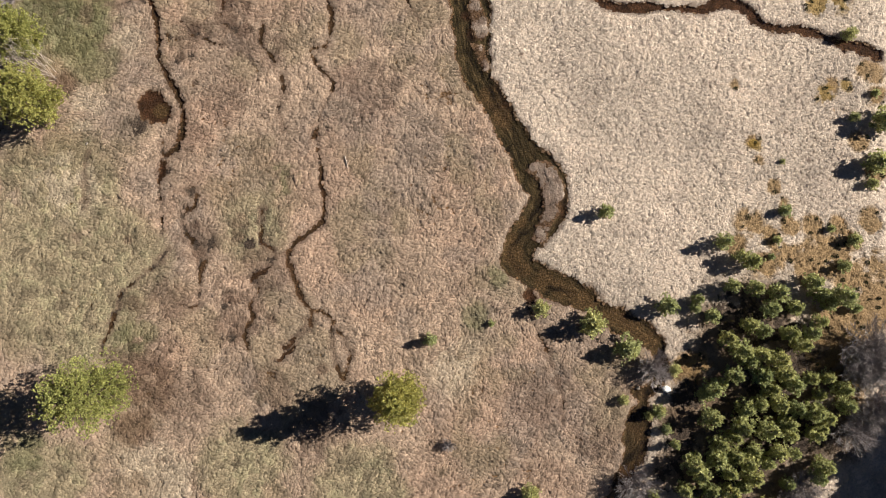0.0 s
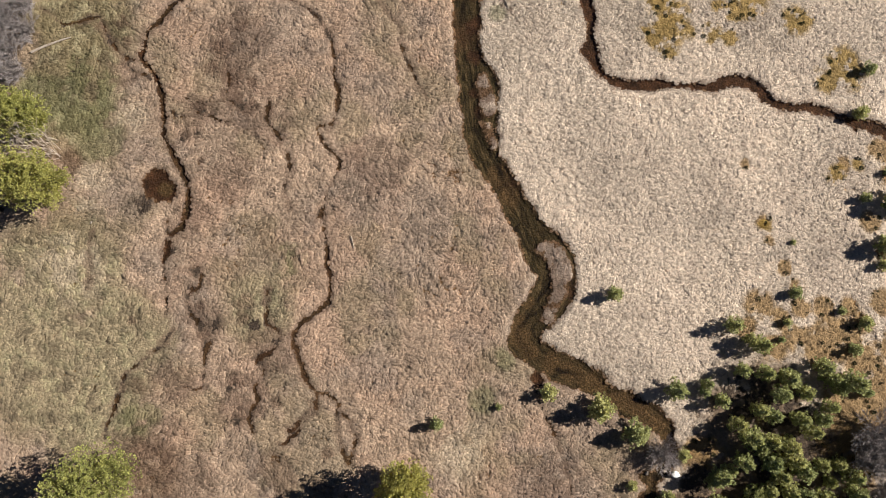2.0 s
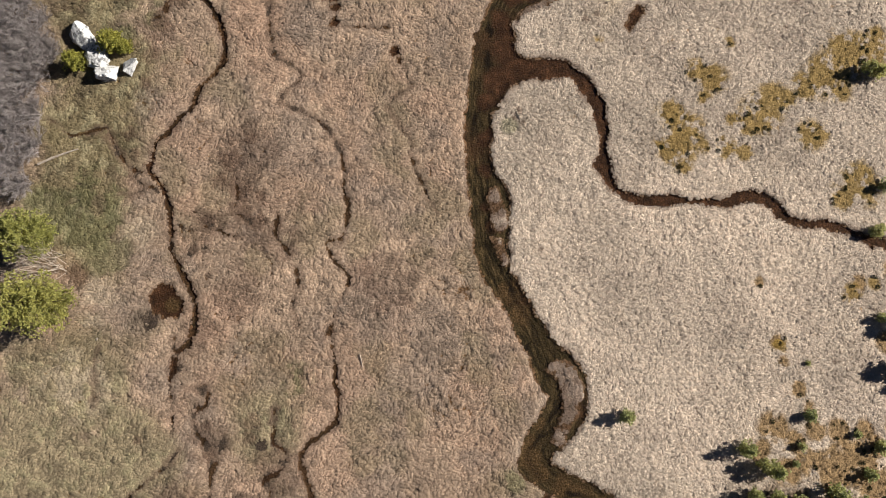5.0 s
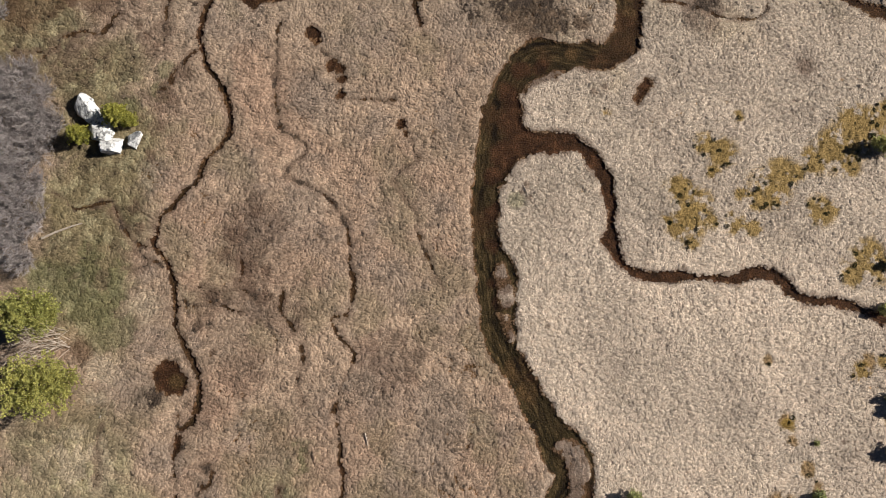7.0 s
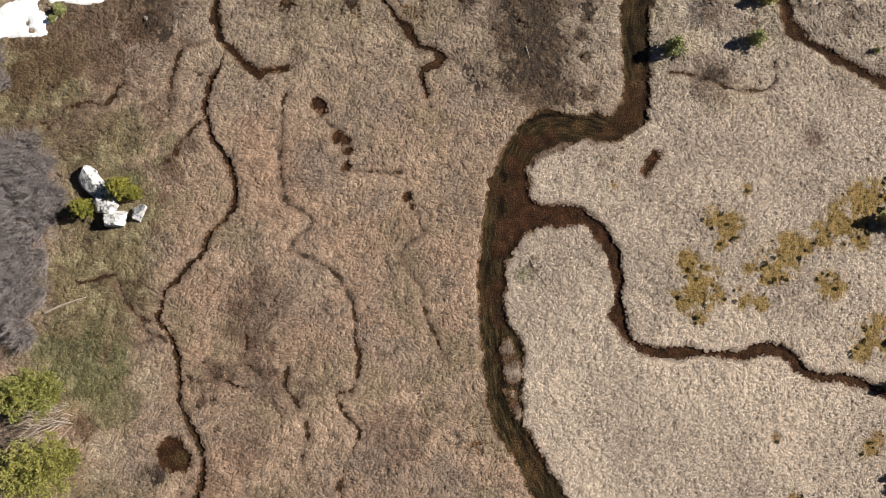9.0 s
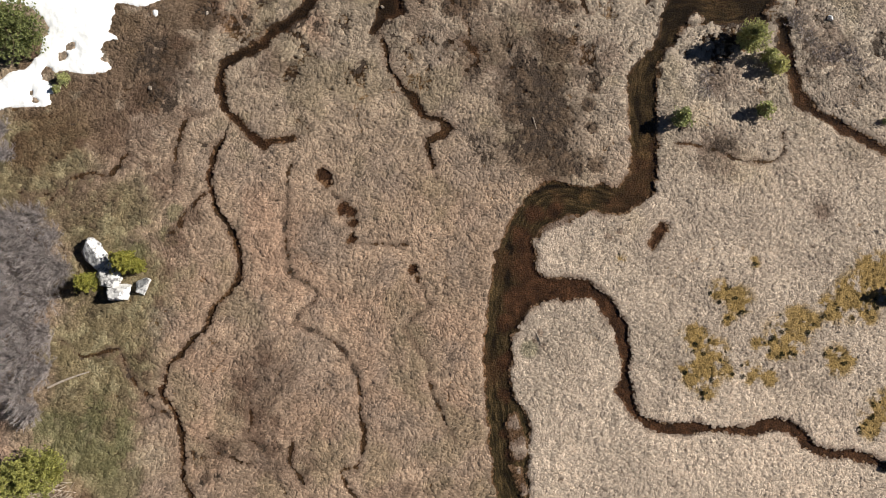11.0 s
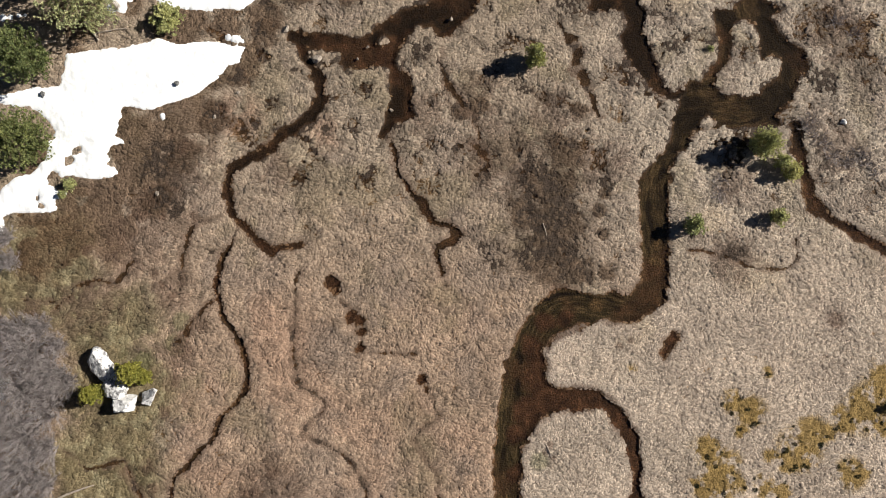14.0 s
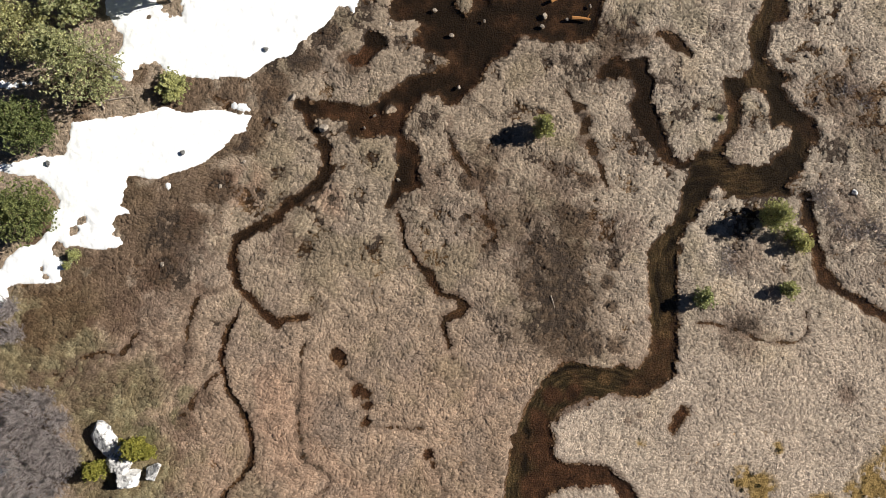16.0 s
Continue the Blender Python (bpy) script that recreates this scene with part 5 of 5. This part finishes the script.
def needles(name, places, ways, sizes, mat, parent, seed, leaves=5):
    """Tufts of needles as one mesh: slim leaves spread round each shoot."""
    rnd = np.random.default_rng(seed)
    at, way, size = [np.repeat(np.array(v, float), leaves, 0) for v in (places, ways, sizes)]
    n = len(at)
    out = way * rnd.uniform(0.2, 1.0, (n, 1)) + rnd.normal(0, 0.55, (n, 3))
    out /= np.linalg.norm(out, axis=1)[:, None] + 1e-9
    flat = np.cross(out, rnd.normal(0, 1, (n, 3)))
    flat /= np.linalg.norm(flat, axis=1)[:, None] + 1e-9
    wide = (size * rnd.uniform(0.27, 0.46, n))[:, None]
    mid, tip = at + out * size[:, None] * 0.55, at + out * size[:, None]
    verts = np.stack([at, mid + flat * wide, tip, mid - flat * wide], 1).reshape(-1, 3)
    ob = big_mesh(name, verts, np.arange(4 * n).reshape(-1, 4), 4, mat)
    ob.parent = parent
    return ob


def make_conifer(name, height, radius, mat, seed, whorls, arms, shoots, leaf, crown_from=0.12, round_top=0.6):
    """A conifer: trunk, limbs in whorls and tufts of needles along them."""
    rnd = random.Random(seed)
    thing = new(name)
    v, f = [], []
    lean = rnd.uniform(-0.03, 0.03) * height
    tall = [(lean * k * k, 0, height * k) for k in (0, 0.3, 0.6, 0.97)]
    tube(v, f, [(0, 0, -0.15)] + tall[1:], [height * 0.02, height * 0.016, height * 0.01, 0.008], 7)
    places, ways, sizes = [], [], []
    for w in range(whorls):
        k = crown_from + (0.97 - crown_from) * (w + rnd.uniform(-0.3, 0.3)) / whorls
        k = min(max(k, crown_from), 0.97)
        u = (k - crown_from) / (1 - crown_from)
        spread = radius * (1 - u**1.6) ** round_top * (0.55 + 0.45 * min(1, u / 0.22))
        first = rnd.uniform(0, 6.283)
        for a in range(arms):
            if rnd.random() < 0.12:
                continue
            turn = first + 6.283 * a / arms + rnd.uniform(-0.35, 0.35)
            long_ = max(spread * rnd.uniform(0.62, 1.12), 0.08 * radius)
            rise_ = rnd.uniform(-0.08, 0.25) + 0.5 * u
            rx, rz = lean * k * k, height * k
            ox, oy = math.cos(turn), math.sin(turn)
            ends = [(rx + ox * long_ * s, oy * long_ * s, rz + long_ * (rise_ * s + 0.12 * s * s)) for s in (0, 0.5, 1.0)]
            tube(v, f, ends, [height * 0.005 + 0.006, height * 0.003 + 0.004, 0.004], 3)
            for s in range(max(3, round(shoots * (0.35 + 0.65 * long_ / radius)))):
                at = rnd.uniform(0.2, 1.03)
                off = rnd.uniform(-1, 1)
                wide = off * long_ * 0.30 * (1.15 - at * 0.6)
                places.append((rx + ox * long_ * at - oy * wide, oy * long_ * at + ox * wide, rz + long_ * (rise_ * at + 0.12 * at * at) + rnd.uniform(-0.04, 0.08) * radius))
                ways.append((ox - oy * off * 0.7, oy + ox * off * 0.7, rnd.uniform(0.1, 0.9)))
                sizes.append(leaf * rnd.uniform(0.7, 1.25))
    for s in range(shoots * 2):
        places.append((lean, 0, height * rnd.uniform(0.86, 1.0)))
        ways.append((rnd.uniform(-0.5, 0.5), rnd.uniform(-0.5, 0.5), 1))
        sizes.append(leaf)
    mesh_object("trunk", v, f, BARK, thing)
    needles("crown", places, ways, sizes, mat, thing, seed, 5 if height < 5 else 6)
    return thing


def make_bare_shrub(name, height, radius, seed, stems, forks):
    """A leafless willow: many stems from one stool, forking into thin twigs."""
    rnd = random.Random(seed)
    v, f = [], []
    for s in range(stems):
        turn, tilt = rnd.uniform(0, 6.283), rnd.uniform(0.1, 1.0) ** 0.7
        foot = Vector((rnd.uniform(-0.3, 0.3) * radius, rnd.uniform(-0.3, 0.3) * radius, -0.05))
        top = foot + Vector((math.cos(turn) * radius * tilt * 0.9, math.sin(turn) * radius * tilt * 0.9, height * rnd.uniform(0.65, 1.0) * (1 - 0.25 * tilt)))
        bend = (foot + top) / 2 + Vector((rnd.uniform(-0.12, 0.12), rnd.uniform(-0.12, 0.12), 0.12 * height))
        tube(v, f, [foot, bend, top], [0.028, 0.017, 0.007], 3)
        for k in range(forks):
            at = rnd.uniform(0.3, 1.0)
            root = foot.lerp(bend, at * 2) if at < 0.5 else bend.lerp(top, at * 2 - 1)
            way = (top - foot).normalized() + Vector((rnd.uniform(-0.9, 0.9), rnd.uniform(-0.9, 0.9), rnd.uniform(-0.1, 0.5)))
            tip = root + way.normalized() * rnd.uniform(0.25, 0.6) * radius * 0.6
            tube(v, f, [root, tip], [0.014, 0.006], 3)
    ob = mesh_object(name, v, f, TWIGS)
    return ob


def ground_z(x, y):
    return float(table_height(np.array([float(x)]), np.array([float(y)]))[0])


def set_down(thing, x, y, spin=0.0):
    thing.matrix_basis = pose(x, y, ground_z(x, y) - 0.03, 0, 0, spin)
    return thing


LARGE_PINES = [
    (-1.04, -5.87, 9.6, 3.1), (-28.4, -4.61, 10.4, 3.9), (-35.29, 22.65, 8.2, 3.5), (-37.16, 28.97, 7, 2.8), (-36.41, 84.8, 11, 4.3),
    (-42.3, 79.4, 7.5, 3.3), (-42.65, 88.34, 10.5, 3.8), (-42.02, 70.84, 6.8, 3.6), (-38.84, 92.69, 11, 3.8), (-31.09, 95.63, 11, 3.4),
    (53.5, -7.5, 6.5, 3.2), (52.5, -11.5, 7.4, 3.4), (52, -15.5, 7.4, 3.4), (51, -19.5, 7.4, 3.4), (56.5, -13, 9.5, 3.6), (56, -17.5, 9.5, 3.6), (31.3, 71.7, 3.9, 1.9), (8.3, 80.5, 3.0, 1.35),
]
SNAGS = [
    (-30.33, 93.81, 9, 0.7), (-35.74, 26.44, 8.2, 3.2), (-34.72, 85.68, 10.2, 1.2), (-42.81, 71.46, 6, 1.6),
]
SAPLINGS_RIVERSIDE = [
    (19.43, 11.46, 1.7, 0.9), (1.95, -0.8, 1.5, 0.75), (7.93, 0.65, 0.61, 0.4), (12.78, 2.1, 1.5, 0.95), (17.71, 0.48, 2.45, 1.5),
    (21.05, -1.97, 2.18, 1.45), (25.12, 2.09, 1.97, 1.15), (11.27, -15.59, 1.5, 1), (25.64, -4.17, 0.95, 0.75), (37.46, 11.27, 1.09, 0.75),
    (44.17, 8.22, 1.16, 0.85),
    (42.94, 5.71, 1.29, 0.75), (42.1, 9.4, 0.68, 0.5), (37.63, 16.28, 0.41, 0.35), (36.49, 8.36, 0.82, 0.5), (35.86, 6.69, 0.61, 0.4),
]
SAPLINGS_EAST = [
    (27.93, 1.81, 1.02, 0.7), (43.91, 1.52, 1.02, 0.7), (45.06, 20.63, 1.09, 0.6), (45.09, 29.17, 1.29, 0.75),
    (46.87, 15.82, 2.1, 1.5), (46.48, 13.86, 1.09, 0.7), (47.9, 20.11, 2.4, 1.6), (20.61, -6.93, 0.95, 0.6),
    (23.84, -8.18, 1.09, 0.8), (24.62, -9.82, 0.88, 0.6), (47.56, 23.16, 0.68, 0.5),
]
SAPLINGS_NORTH = [
    (34.49, 69.01, 1.77, 1.15), (33.4, 70.14, 1.77, 1), (24.27, 63.47, 1.9, 1.2), (32.85, 64.41, 1.7, 1.0),
    (26.76, 82.09, 0.54, 0.4), (45.09, 45.9, 1.77, 0.8), (-31.03, 48.5, 2.18, 1.25), (-29.83, 48.14, 1.5, 0.8),
    (-34.53, 46.49, 2.31, 1.05), (-29.25, 84.37, 1.5, 1.9), (-38.39, 67.06, 0.88, 0.8), (-39.03, 66.04, 0.68, 0.5), (45.48, 63.47, 0.68, 0.4),
    (46.23, 45.54, 1.5, 1), (46.39, 33.85, 1.16, 0.8), (45.62, 29.56, 0.82, 0.6),
]
# pines of the thicket beside the river: place and spread
THICKET_NORTH = [
    (30.9, 8.18, 0.83), (32.49, 6.83, 0.83), (33.57, 6.26, 0.89), (29.41, 0.98, 0.89), (28.12, 2.63, 0.67),
    (31.5, 3.94, 0.78), (33.69, 3.62, 0.89), (35.87, 3.04, 1.11), (34.96, 1.69, 1), (39.26, 4.07, 1),
    (40.02, 2.96, 1), (41.95, 2.65, 1.11), (41.06, 1.85, 0.89), (37.44, 1.64, 0.89), (32.94, 0.1, 0.89),
    (34.28, -0.47, 0.89), (30.66, -1.21, 0.89), (31.7, -2.31, 1.22), (32.74, -3.41, 1), (33.86, -2.89, 0.89),
    (36.74, -0.79, 0.89), (38.94, -0.83, 0.89), (39.84, 0.24, 0.78), (37.77, -1.89, 1), (35.49, -3.19, 1),
    (31.02, -4.71, 1), (28.77, -6, 1),
]
THICKET_MIDDLE = [
    (28.2, -6.52, 0.78), (29.89, -5.49, 0.78), (33.75, -4.77, 1), (35.68, -4.54, 1.11), (36.71, -5.63, 1),
    (34.49, -6.12, 0.89), (38.66, -5.14, 0.78), (40.31, -5.17, 0.78), (41.33, -6.26, 1), (41.77, -7.87, 0.89),
    (39.38, -6.75, 0.67), (33.32, -7.43, 1), (35.23, -7.47, 1), (36.83, -8.03, 1), (38.46, -8.33, 1.11),
    (39.78, -8.89, 0.89), (28.63, -8.65, 1.11), (31.93, -7.93, 1), (31.57, -9.51, 1.11), (33.73, -9.82, 1.11),
    (35.93, -9.34, 1), (36.14, -10.4, 1), (38.59, -10.46, 1), (39.44, -9.95, 0.78), (29.32, -11.04, 1.11),
    (30.7, -10.54, 0.89), (34.96, -11.95, 1),
]
THICKET_SOUTH = [
    (36.57, -12.25, 0.78), (28.96, -12.61, 1.11), (30.87, -12.39, 1), (31.92, -12.94, 1), (33.81, -12.98, 0.89),
    (32.79, -11.91, 0.78), (26.79, -12.82, 1.11), (27.28, -13.87, 1), (29.99, -13.68, 1), (32.11, -14.25, 1),
    (39.21, -13.37, 1.11), (38.6, -14.4, 0.89), (25.86, -15.4, 0.89), (28.27, -15.46, 1), (29.89, -15.5, 1),
    (31.52, -15.28, 0.78), (35.85, -15.12, 0.78), (25.25, -11.21, 0.56), (24.05, -8.02, 0.56), (22.94, -8.53, 0.56),
    (22.88, -15.85, 0.67), (33.56, -17.14, 1), (27.12, -16.99, 1), (29.24, -17.56, 1),
]
SHRUBS_SOUTH = [
    (23.57, -3.79, 2.2, 1.9), (21.33, -14.99, 2.2, 2), (44.54, -2.83, 3, 3.2), (45.54, -4.19, 3.2, 3.4),
    (43.05, -4.41, 2.6, 2.2), (42.58, -9.95, 2.4, 2.3), (45.04, -8.21, 3, 2.4), (37.39, -15.68, 2, 1.9), (35.98, -16.54, 2, 1.6),
]
LOW_SHRUBS = [
    (36.45, 74.03), (37.28, 73.08), (38.24, 72.25), (39.23, 70.95), (40.48, 70.13), (41.71, 71.21),
    (42.72, 70.39), (43.36, 69.21), (27.15, 68.28), (27.28, 66.81), (40.12, 85.18), (41.82, 83.87),
    (37.36, 74.73),
]
SHRUBS_WEST = [
    (-41.23, 50.52, 3, 2.4), (-39.01, 48.86, 2.8, 2.2), (-37.47, 47.53, 2.2, 1.8), (-41.27, 46.59, 3, 2.6), (-39.06, 44.94, 2.8, 2.4),
    (-40.77, 42.71, 3, 2.5), (-38.64, 41.36, 2.6, 2), (-40.57, 39.41, 3, 2.4), (-38.52, 38.08, 2.4, 1.9), (-40.44, 36.15, 2.8, 2.2),
    (-39.44, 34.27, 2.2, 1.7), (-43.54, 43.8, 3, 2.6), (-43.19, 38.32, 3, 2.6), (-43.86, 48.82, 3, 2.6), (-43.55, 59.26, 1.6, 1.4),
    (-42.06, 43.56, 2.6, 2.4), (-44.1, 61.79, 1.6, 1.3), (3.57, -10.81, 1, 0.7), (-37.67, 47.78, 2.4, 2),
    (-40.2, 52.82, 2.2, 1.8), (-38.47, 51.19, 1.8, 1.5), (-39.95, 49.01, 2.2, 1.8), (-38.84, 46.86, 2, 1.5), (-42.35, 52.53, 2.2, 1.8),
]
BOULDERS = [
    (-34.31, 49.27, 2.2, 1.4, 1.5, -1), (-31.58, 45.56, 1.6, 1.2, 1.4, 0.6), (-29.39, 46.32, 1.35, 0.95, 1, 0.7), (-32.76, 47.15, 2, 1.4, 1, -0.9),
]
STONES = [
    (-17.29, 83.62, 0.56), (-14.01, 80.51, 0.67), (-0.21, 85.01, 0.34), (8.78, 92.84, 0.5), (8.48, 91.73, 0.39),
    (11.09, 92.51, 0.28), (2.39, 92.18, 0.28), (-0.96, 90.59, 0.34), (-2.76, 93.27, 0.34), (-7.46, 91.66, 0.28),
    (-20.19, 88.58, 0.42), (-28.1, 77.64, 0.46), (-24.28, 74.27, 0.28), (-29.66, 66.29, 0.34), (-21.99, 76.81, 0.28),
    (40.37, 74.46, 0.55), (24.86, -6.11, 0.62), (24.06, -5.43, 0.34), (22.15, -5.88, 0.34), (23.82, -5.75, 0.22),
    (-8.89, 81.83, 0.28), (-6.28, 75.2, 0.28), (-9.85, 80.57, 0.22), (-31.72, 19.11, 0.22), (13.54, 94.03, 0.28),
    (-30.79, 77.29, 0.28), (-41.6, 76.3, 0.42),
]
LOGS = [
    (-38.15, 36.34, -34.26, 37.84, 0.12), (-38.01, 84.1, -36.39, 82.09, 0.17), (-37.01, 82.8, -33.59, 83.44, 0.09), (-43.57, 81.34, -40.74, 81.97, 0.2), (11.57, 92.64, 13.52, 92.49, 0.22),
    (9.39, 94.46, 10.88, 95.11, 0.2), (-6.27, 17.46, -5.99, 16.25, 0.06), (9.15, 63.61, 9.54, 62.33, 0.05), (9.29, 41.85, 9.84, 40.55, 0.05),
]


for n, (x, y, h, r) in enumerate(LARGE_PINES):
    half_grown = h < 5
    mat, kind = (SPRUCE, "dark green") if n in (5, 7) else (FIR, "grey-green") if n in (4, 6, 8, 9) else (YOUNG, "olive-green") if half_grown else (NEEDLES, "yellow-green")
    shoots, leaf = (26, 0.15) if half_grown else (56, 0.15) if n < 4 else (30, 0.2) if n < 8 else (20, 0.3)
    tree = make_conifer("pine_tree", h, r, mat, 100 + n, 12 if half_grown else 16, 10, shoots, leaf, 0.10, 0.5 if n in (1, 2, 3) else 0.85)
    set_down(tree, x, y, 40 * n)
    tagged(tree, f"half-grown {kind} pine in pale sedge by water" if half_grown else f"tall {kind} pine with a broad rounded crown", "tree")

for n, (x, y, h, r) in enumerate(SNAGS):
    tree = make_bare_shrub("dead_tree", h, r, 200 + n, 30, 9)
    tree.data.materials.clear()
    tree.data.materials.append(BLEACHED)
    set_down(tree, x, y)
    tagged(tree, "dead bleached tree with bare grey branches", "tree")

MODELS = [make_conifer("young_pine", 2.4, 1.0, YOUNG, 300 + n, 9, 6, 12, 0.15, 0.05, 0.95) for n in range(4)]
BRIGHT = make_conifer("young_pine", 2.4, 1.0, LIME, 310, 10, 9, 22, 0.125, 0.05, 0.6)
young = []


def place_young(x, y, h, r, label, group="", bright=False):
    model = BRIGHT if bright else MODELS[len(young) % 4]
    thing = copy_thing(model, Matrix.Identity(4))
    thing.matrix_basis = pose(x, y, ground_z(x, y) - 0.03, 0, 0, rng.uniform(0, 360)) @ Matrix.Diagonal((r * 1.15, r * 1.15, h * 1.1 / 2.4, 1))
    young.append(thing)
    tagged(thing, label, "young pine", group)


for x, y, h, r in SAPLINGS_RIVERSIDE + SAPLINGS_EAST + SAPLINGS_NORTH:
    size = "small" if h < 1.5 else "bushy"
    rocky = -36 < x < -29 and 44 < y < 50
    where = "growing between granite boulders" if rocky else "standing alone in dry sedge"
    place_young(x, y, h, r, f"{size} young {'yellow-' if rocky else ''}green pine {where}", bright=rocky)

# the dense thicket beside the river
for x, y, r in THICKET_NORTH + THICKET_MIDDLE + THICKET_SOUTH:
    r = r * rng.uniform(0.94, 1.14)
    place_young(x, y, r * rng.uniform(2.0, 2.7), r, "young olive-green pine in a dense thicket", "pine thicket")
for m in [*MODELS, BRIGHT]:
    for o in (*m.children_recursive, m):
        bpy.data.objects.remove(o)

def make_dwarf_shrub(seed):
    """A knee-high heath shrub: a low cushion of dark leaves."""
    rnd = np.random.default_rng(seed)
    n = 46
    a, d = rnd.uniform(0, 6.283, n), 0.5 * np.sqrt(rnd.random(n))
    places = np.c_[d * np.cos(a), d * np.sin(a), 0.34 * (1 - d) * rnd.uniform(0.3, 1, n)]
    ways = np.c_[np.cos(a), np.sin(a), rnd.uniform(0.3, 1.2, n)]
    ob = needles("dwarf_shrub", places, ways, np.full(n, 0.2), HEATH, None, seed, 3)
    return ob


HEATHS = [make_dwarf_shrub(700 + n) for n in range(3)]
placed = 0
for cx, cy, r in ZONE_MOSS + ZONE_OCHRE:
    for k in range(max(1, int(3.0 * r))):
        a, d = rng.uniform(0, 6.283), 1.15 * r * math.sqrt(rng.random())
        x, y, w = cx + d * math.cos(a), cy + d * math.sin(a), rng.uniform(0.2, 0.5)
        thing = copy_thing(HEATHS[placed % 3], Matrix.Identity(4))
        thing.matrix_basis = pose(x, y, ground_z(x, y) - 0.02, 0, 0, rng.uniform(0, 360)) @ Matrix.Diagonal((w, w * rng.uniform(0.6, 1), w, 1))
        tagged(thing, "low dark heath shrub on ochre moss", "shrub", "heath shrubs")
        placed += 1
for o in HEATHS:
    bpy.data.objects.remove(o)

BUSHES = [make_bare_shrub("bare_shrub", 2.5, 2.0, 400 + n, 85, 24) for n in range(3)]
for n, (x, y, h, r) in enumerate(SHRUBS_SOUTH + SHRUBS_WEST):
    thing = copy_thing(BUSHES[n % 3], Matrix.Identity(4))
    thing.matrix_basis = pose(x, y, ground_z(x, y) - 0.03, 0, 0, 47 * n) @ Matrix.Diagonal((r / 2, r / 2, h / 2.5, 1))
    tagged(thing, "leafless grey-brown willow shrub with dense twigs", "shrub", "willow thicket")
LOW = [make_bare_shrub("low_shrub", 0.55, 1.1, 420 + n, 26, 6) for n in range(2)]
for n, (x, y) in enumerate(LOW_SHRUBS):
    thing = copy_thing(LOW[n % 2], pose(x, y, ground_z(x, y) - 0.03, 0, 0, 61 * n))
    tagged(thing, "low leafless blue-grey shrub in wet sedge", "shrub", "low shrubs")
for o in BUSHES + LOW:
    bpy.data.objects.remove(o)

# ---- rocks and wood ----


def make_rock(name, a, b, c, mat, seed, detail=3):
    """A worn, faceted stone of half sizes a, b, c."""
    rnd = random.Random(seed)
    bm = bmesh.new()
    bmesh.ops.create_icosphere(bm, subdivisions=detail, radius=1.0)
    cuts = [(Vector((rnd.gauss(0, 1), rnd.gauss(0, 1), rnd.gauss(0, 0.8))).normalized(), rnd.uniform(0.45, 0.85)) for _ in range(16)]
    for p in bm.verts:
        for n, d in cuts:
            over = p.co.dot(n) - d
            if over > 0:
                p.co -= n * over * 0.97
        p.co *= 1 + 0.08 * noise.noise(p.co * 3.1 + Vector((seed, 0, 0))) - 0.07 * abs(noise.noise(p.co * 5.3 + Vector((0, seed, 0))))
        p.co = Vector((p.co.x * a, p.co.y * b, p.co.z * c))
    data = bpy.data.meshes.new(name)
    bm.to_mesh(data)
    bm.free()
    data.materials.append(mat)
    return new(name, data)


for n, (x, y, a, b, h, turn) in enumerate(BOULDERS):
    rock = make_rock("boulder", a, b, h, GRANITE, 500 + n, 5)
    rock.matrix_basis = pose(x, y, ground_z(x, y) + 0.15 * h, 0, 0, math.degrees(turn))
    tagged(rock, "large sunlit pale grey granite boulder beside pines", "boulder", "boulder group")

for n, (x, y, r) in enumerate(STONES):
    in_snow = n in (10, 11, len(STONES) - 1)
    stone = make_rock("stone", r, r * rng.uniform(0.7, 0.95), r * (0.45 if in_snow else 0.6), GREYSTONE if in_snow else QUARTZ if n in (15, 16) else STONE, 600 + n, 2)
    stone.matrix_basis = pose(x, y, 0.28 if in_snow else max(ground_z(x, y) + 0.25 * r, WATER_LEVEL - 0.1 * r), 0, 0, rng.uniform(0, 360))
    tagged(stone, "dark grey stone melted out of the snow" if in_snow else "white angular stone in pale sedge" if n in (15, 16) else "small angular beige stone on the wet ground", "stone")

for n, (x, y, x2, y2, r) in enumerate(LOGS):
    wet = n in (4, 5)
    v, f = [], []
    base = np.array([x, y, max(ground_z(x, y), WATER_LEVEL - 0.1) + 0.7 * r + 0.05])
    tip = np.array([x2, y2, max(ground_z(x2, y2), WATER_LEVEL - 0.1) + 0.6 * r + 0.05])
    mid = (base + tip) / 2 - base
    way = tip - base
    bend = np.array([-way[1], way[0], 0]) * 0.02
    tube(v, f, [Vector((0, 0, 0)), Vector(way * 0.35 + bend), Vector(way * 0.7 + bend), Vector(way)], [r, r * 0.92, r * 0.75, r * 0.5], 8)
    f.append(tuple(reversed(range(8))))
    for k in range(3):
        s = rng.uniform(0.3, 0.9)
        root = Vector(way * s)
        tube(v, f, [root, root + Vector((rng.uniform(-1, 1), rng.uniform(-1, 1), 0.4)) * r * 2.6], [r * 0.3, r * 0.1], 4)
    log = mesh_object("log", v, f, SUNKEN if wet else BLEACHED)
    log.location = base
    tagged(log, "orange-brown log lying half sunk in the pond" if wet else "fallen bleached log lying on the ground", "log")

# ---- grass ----
make_grass(0.245)
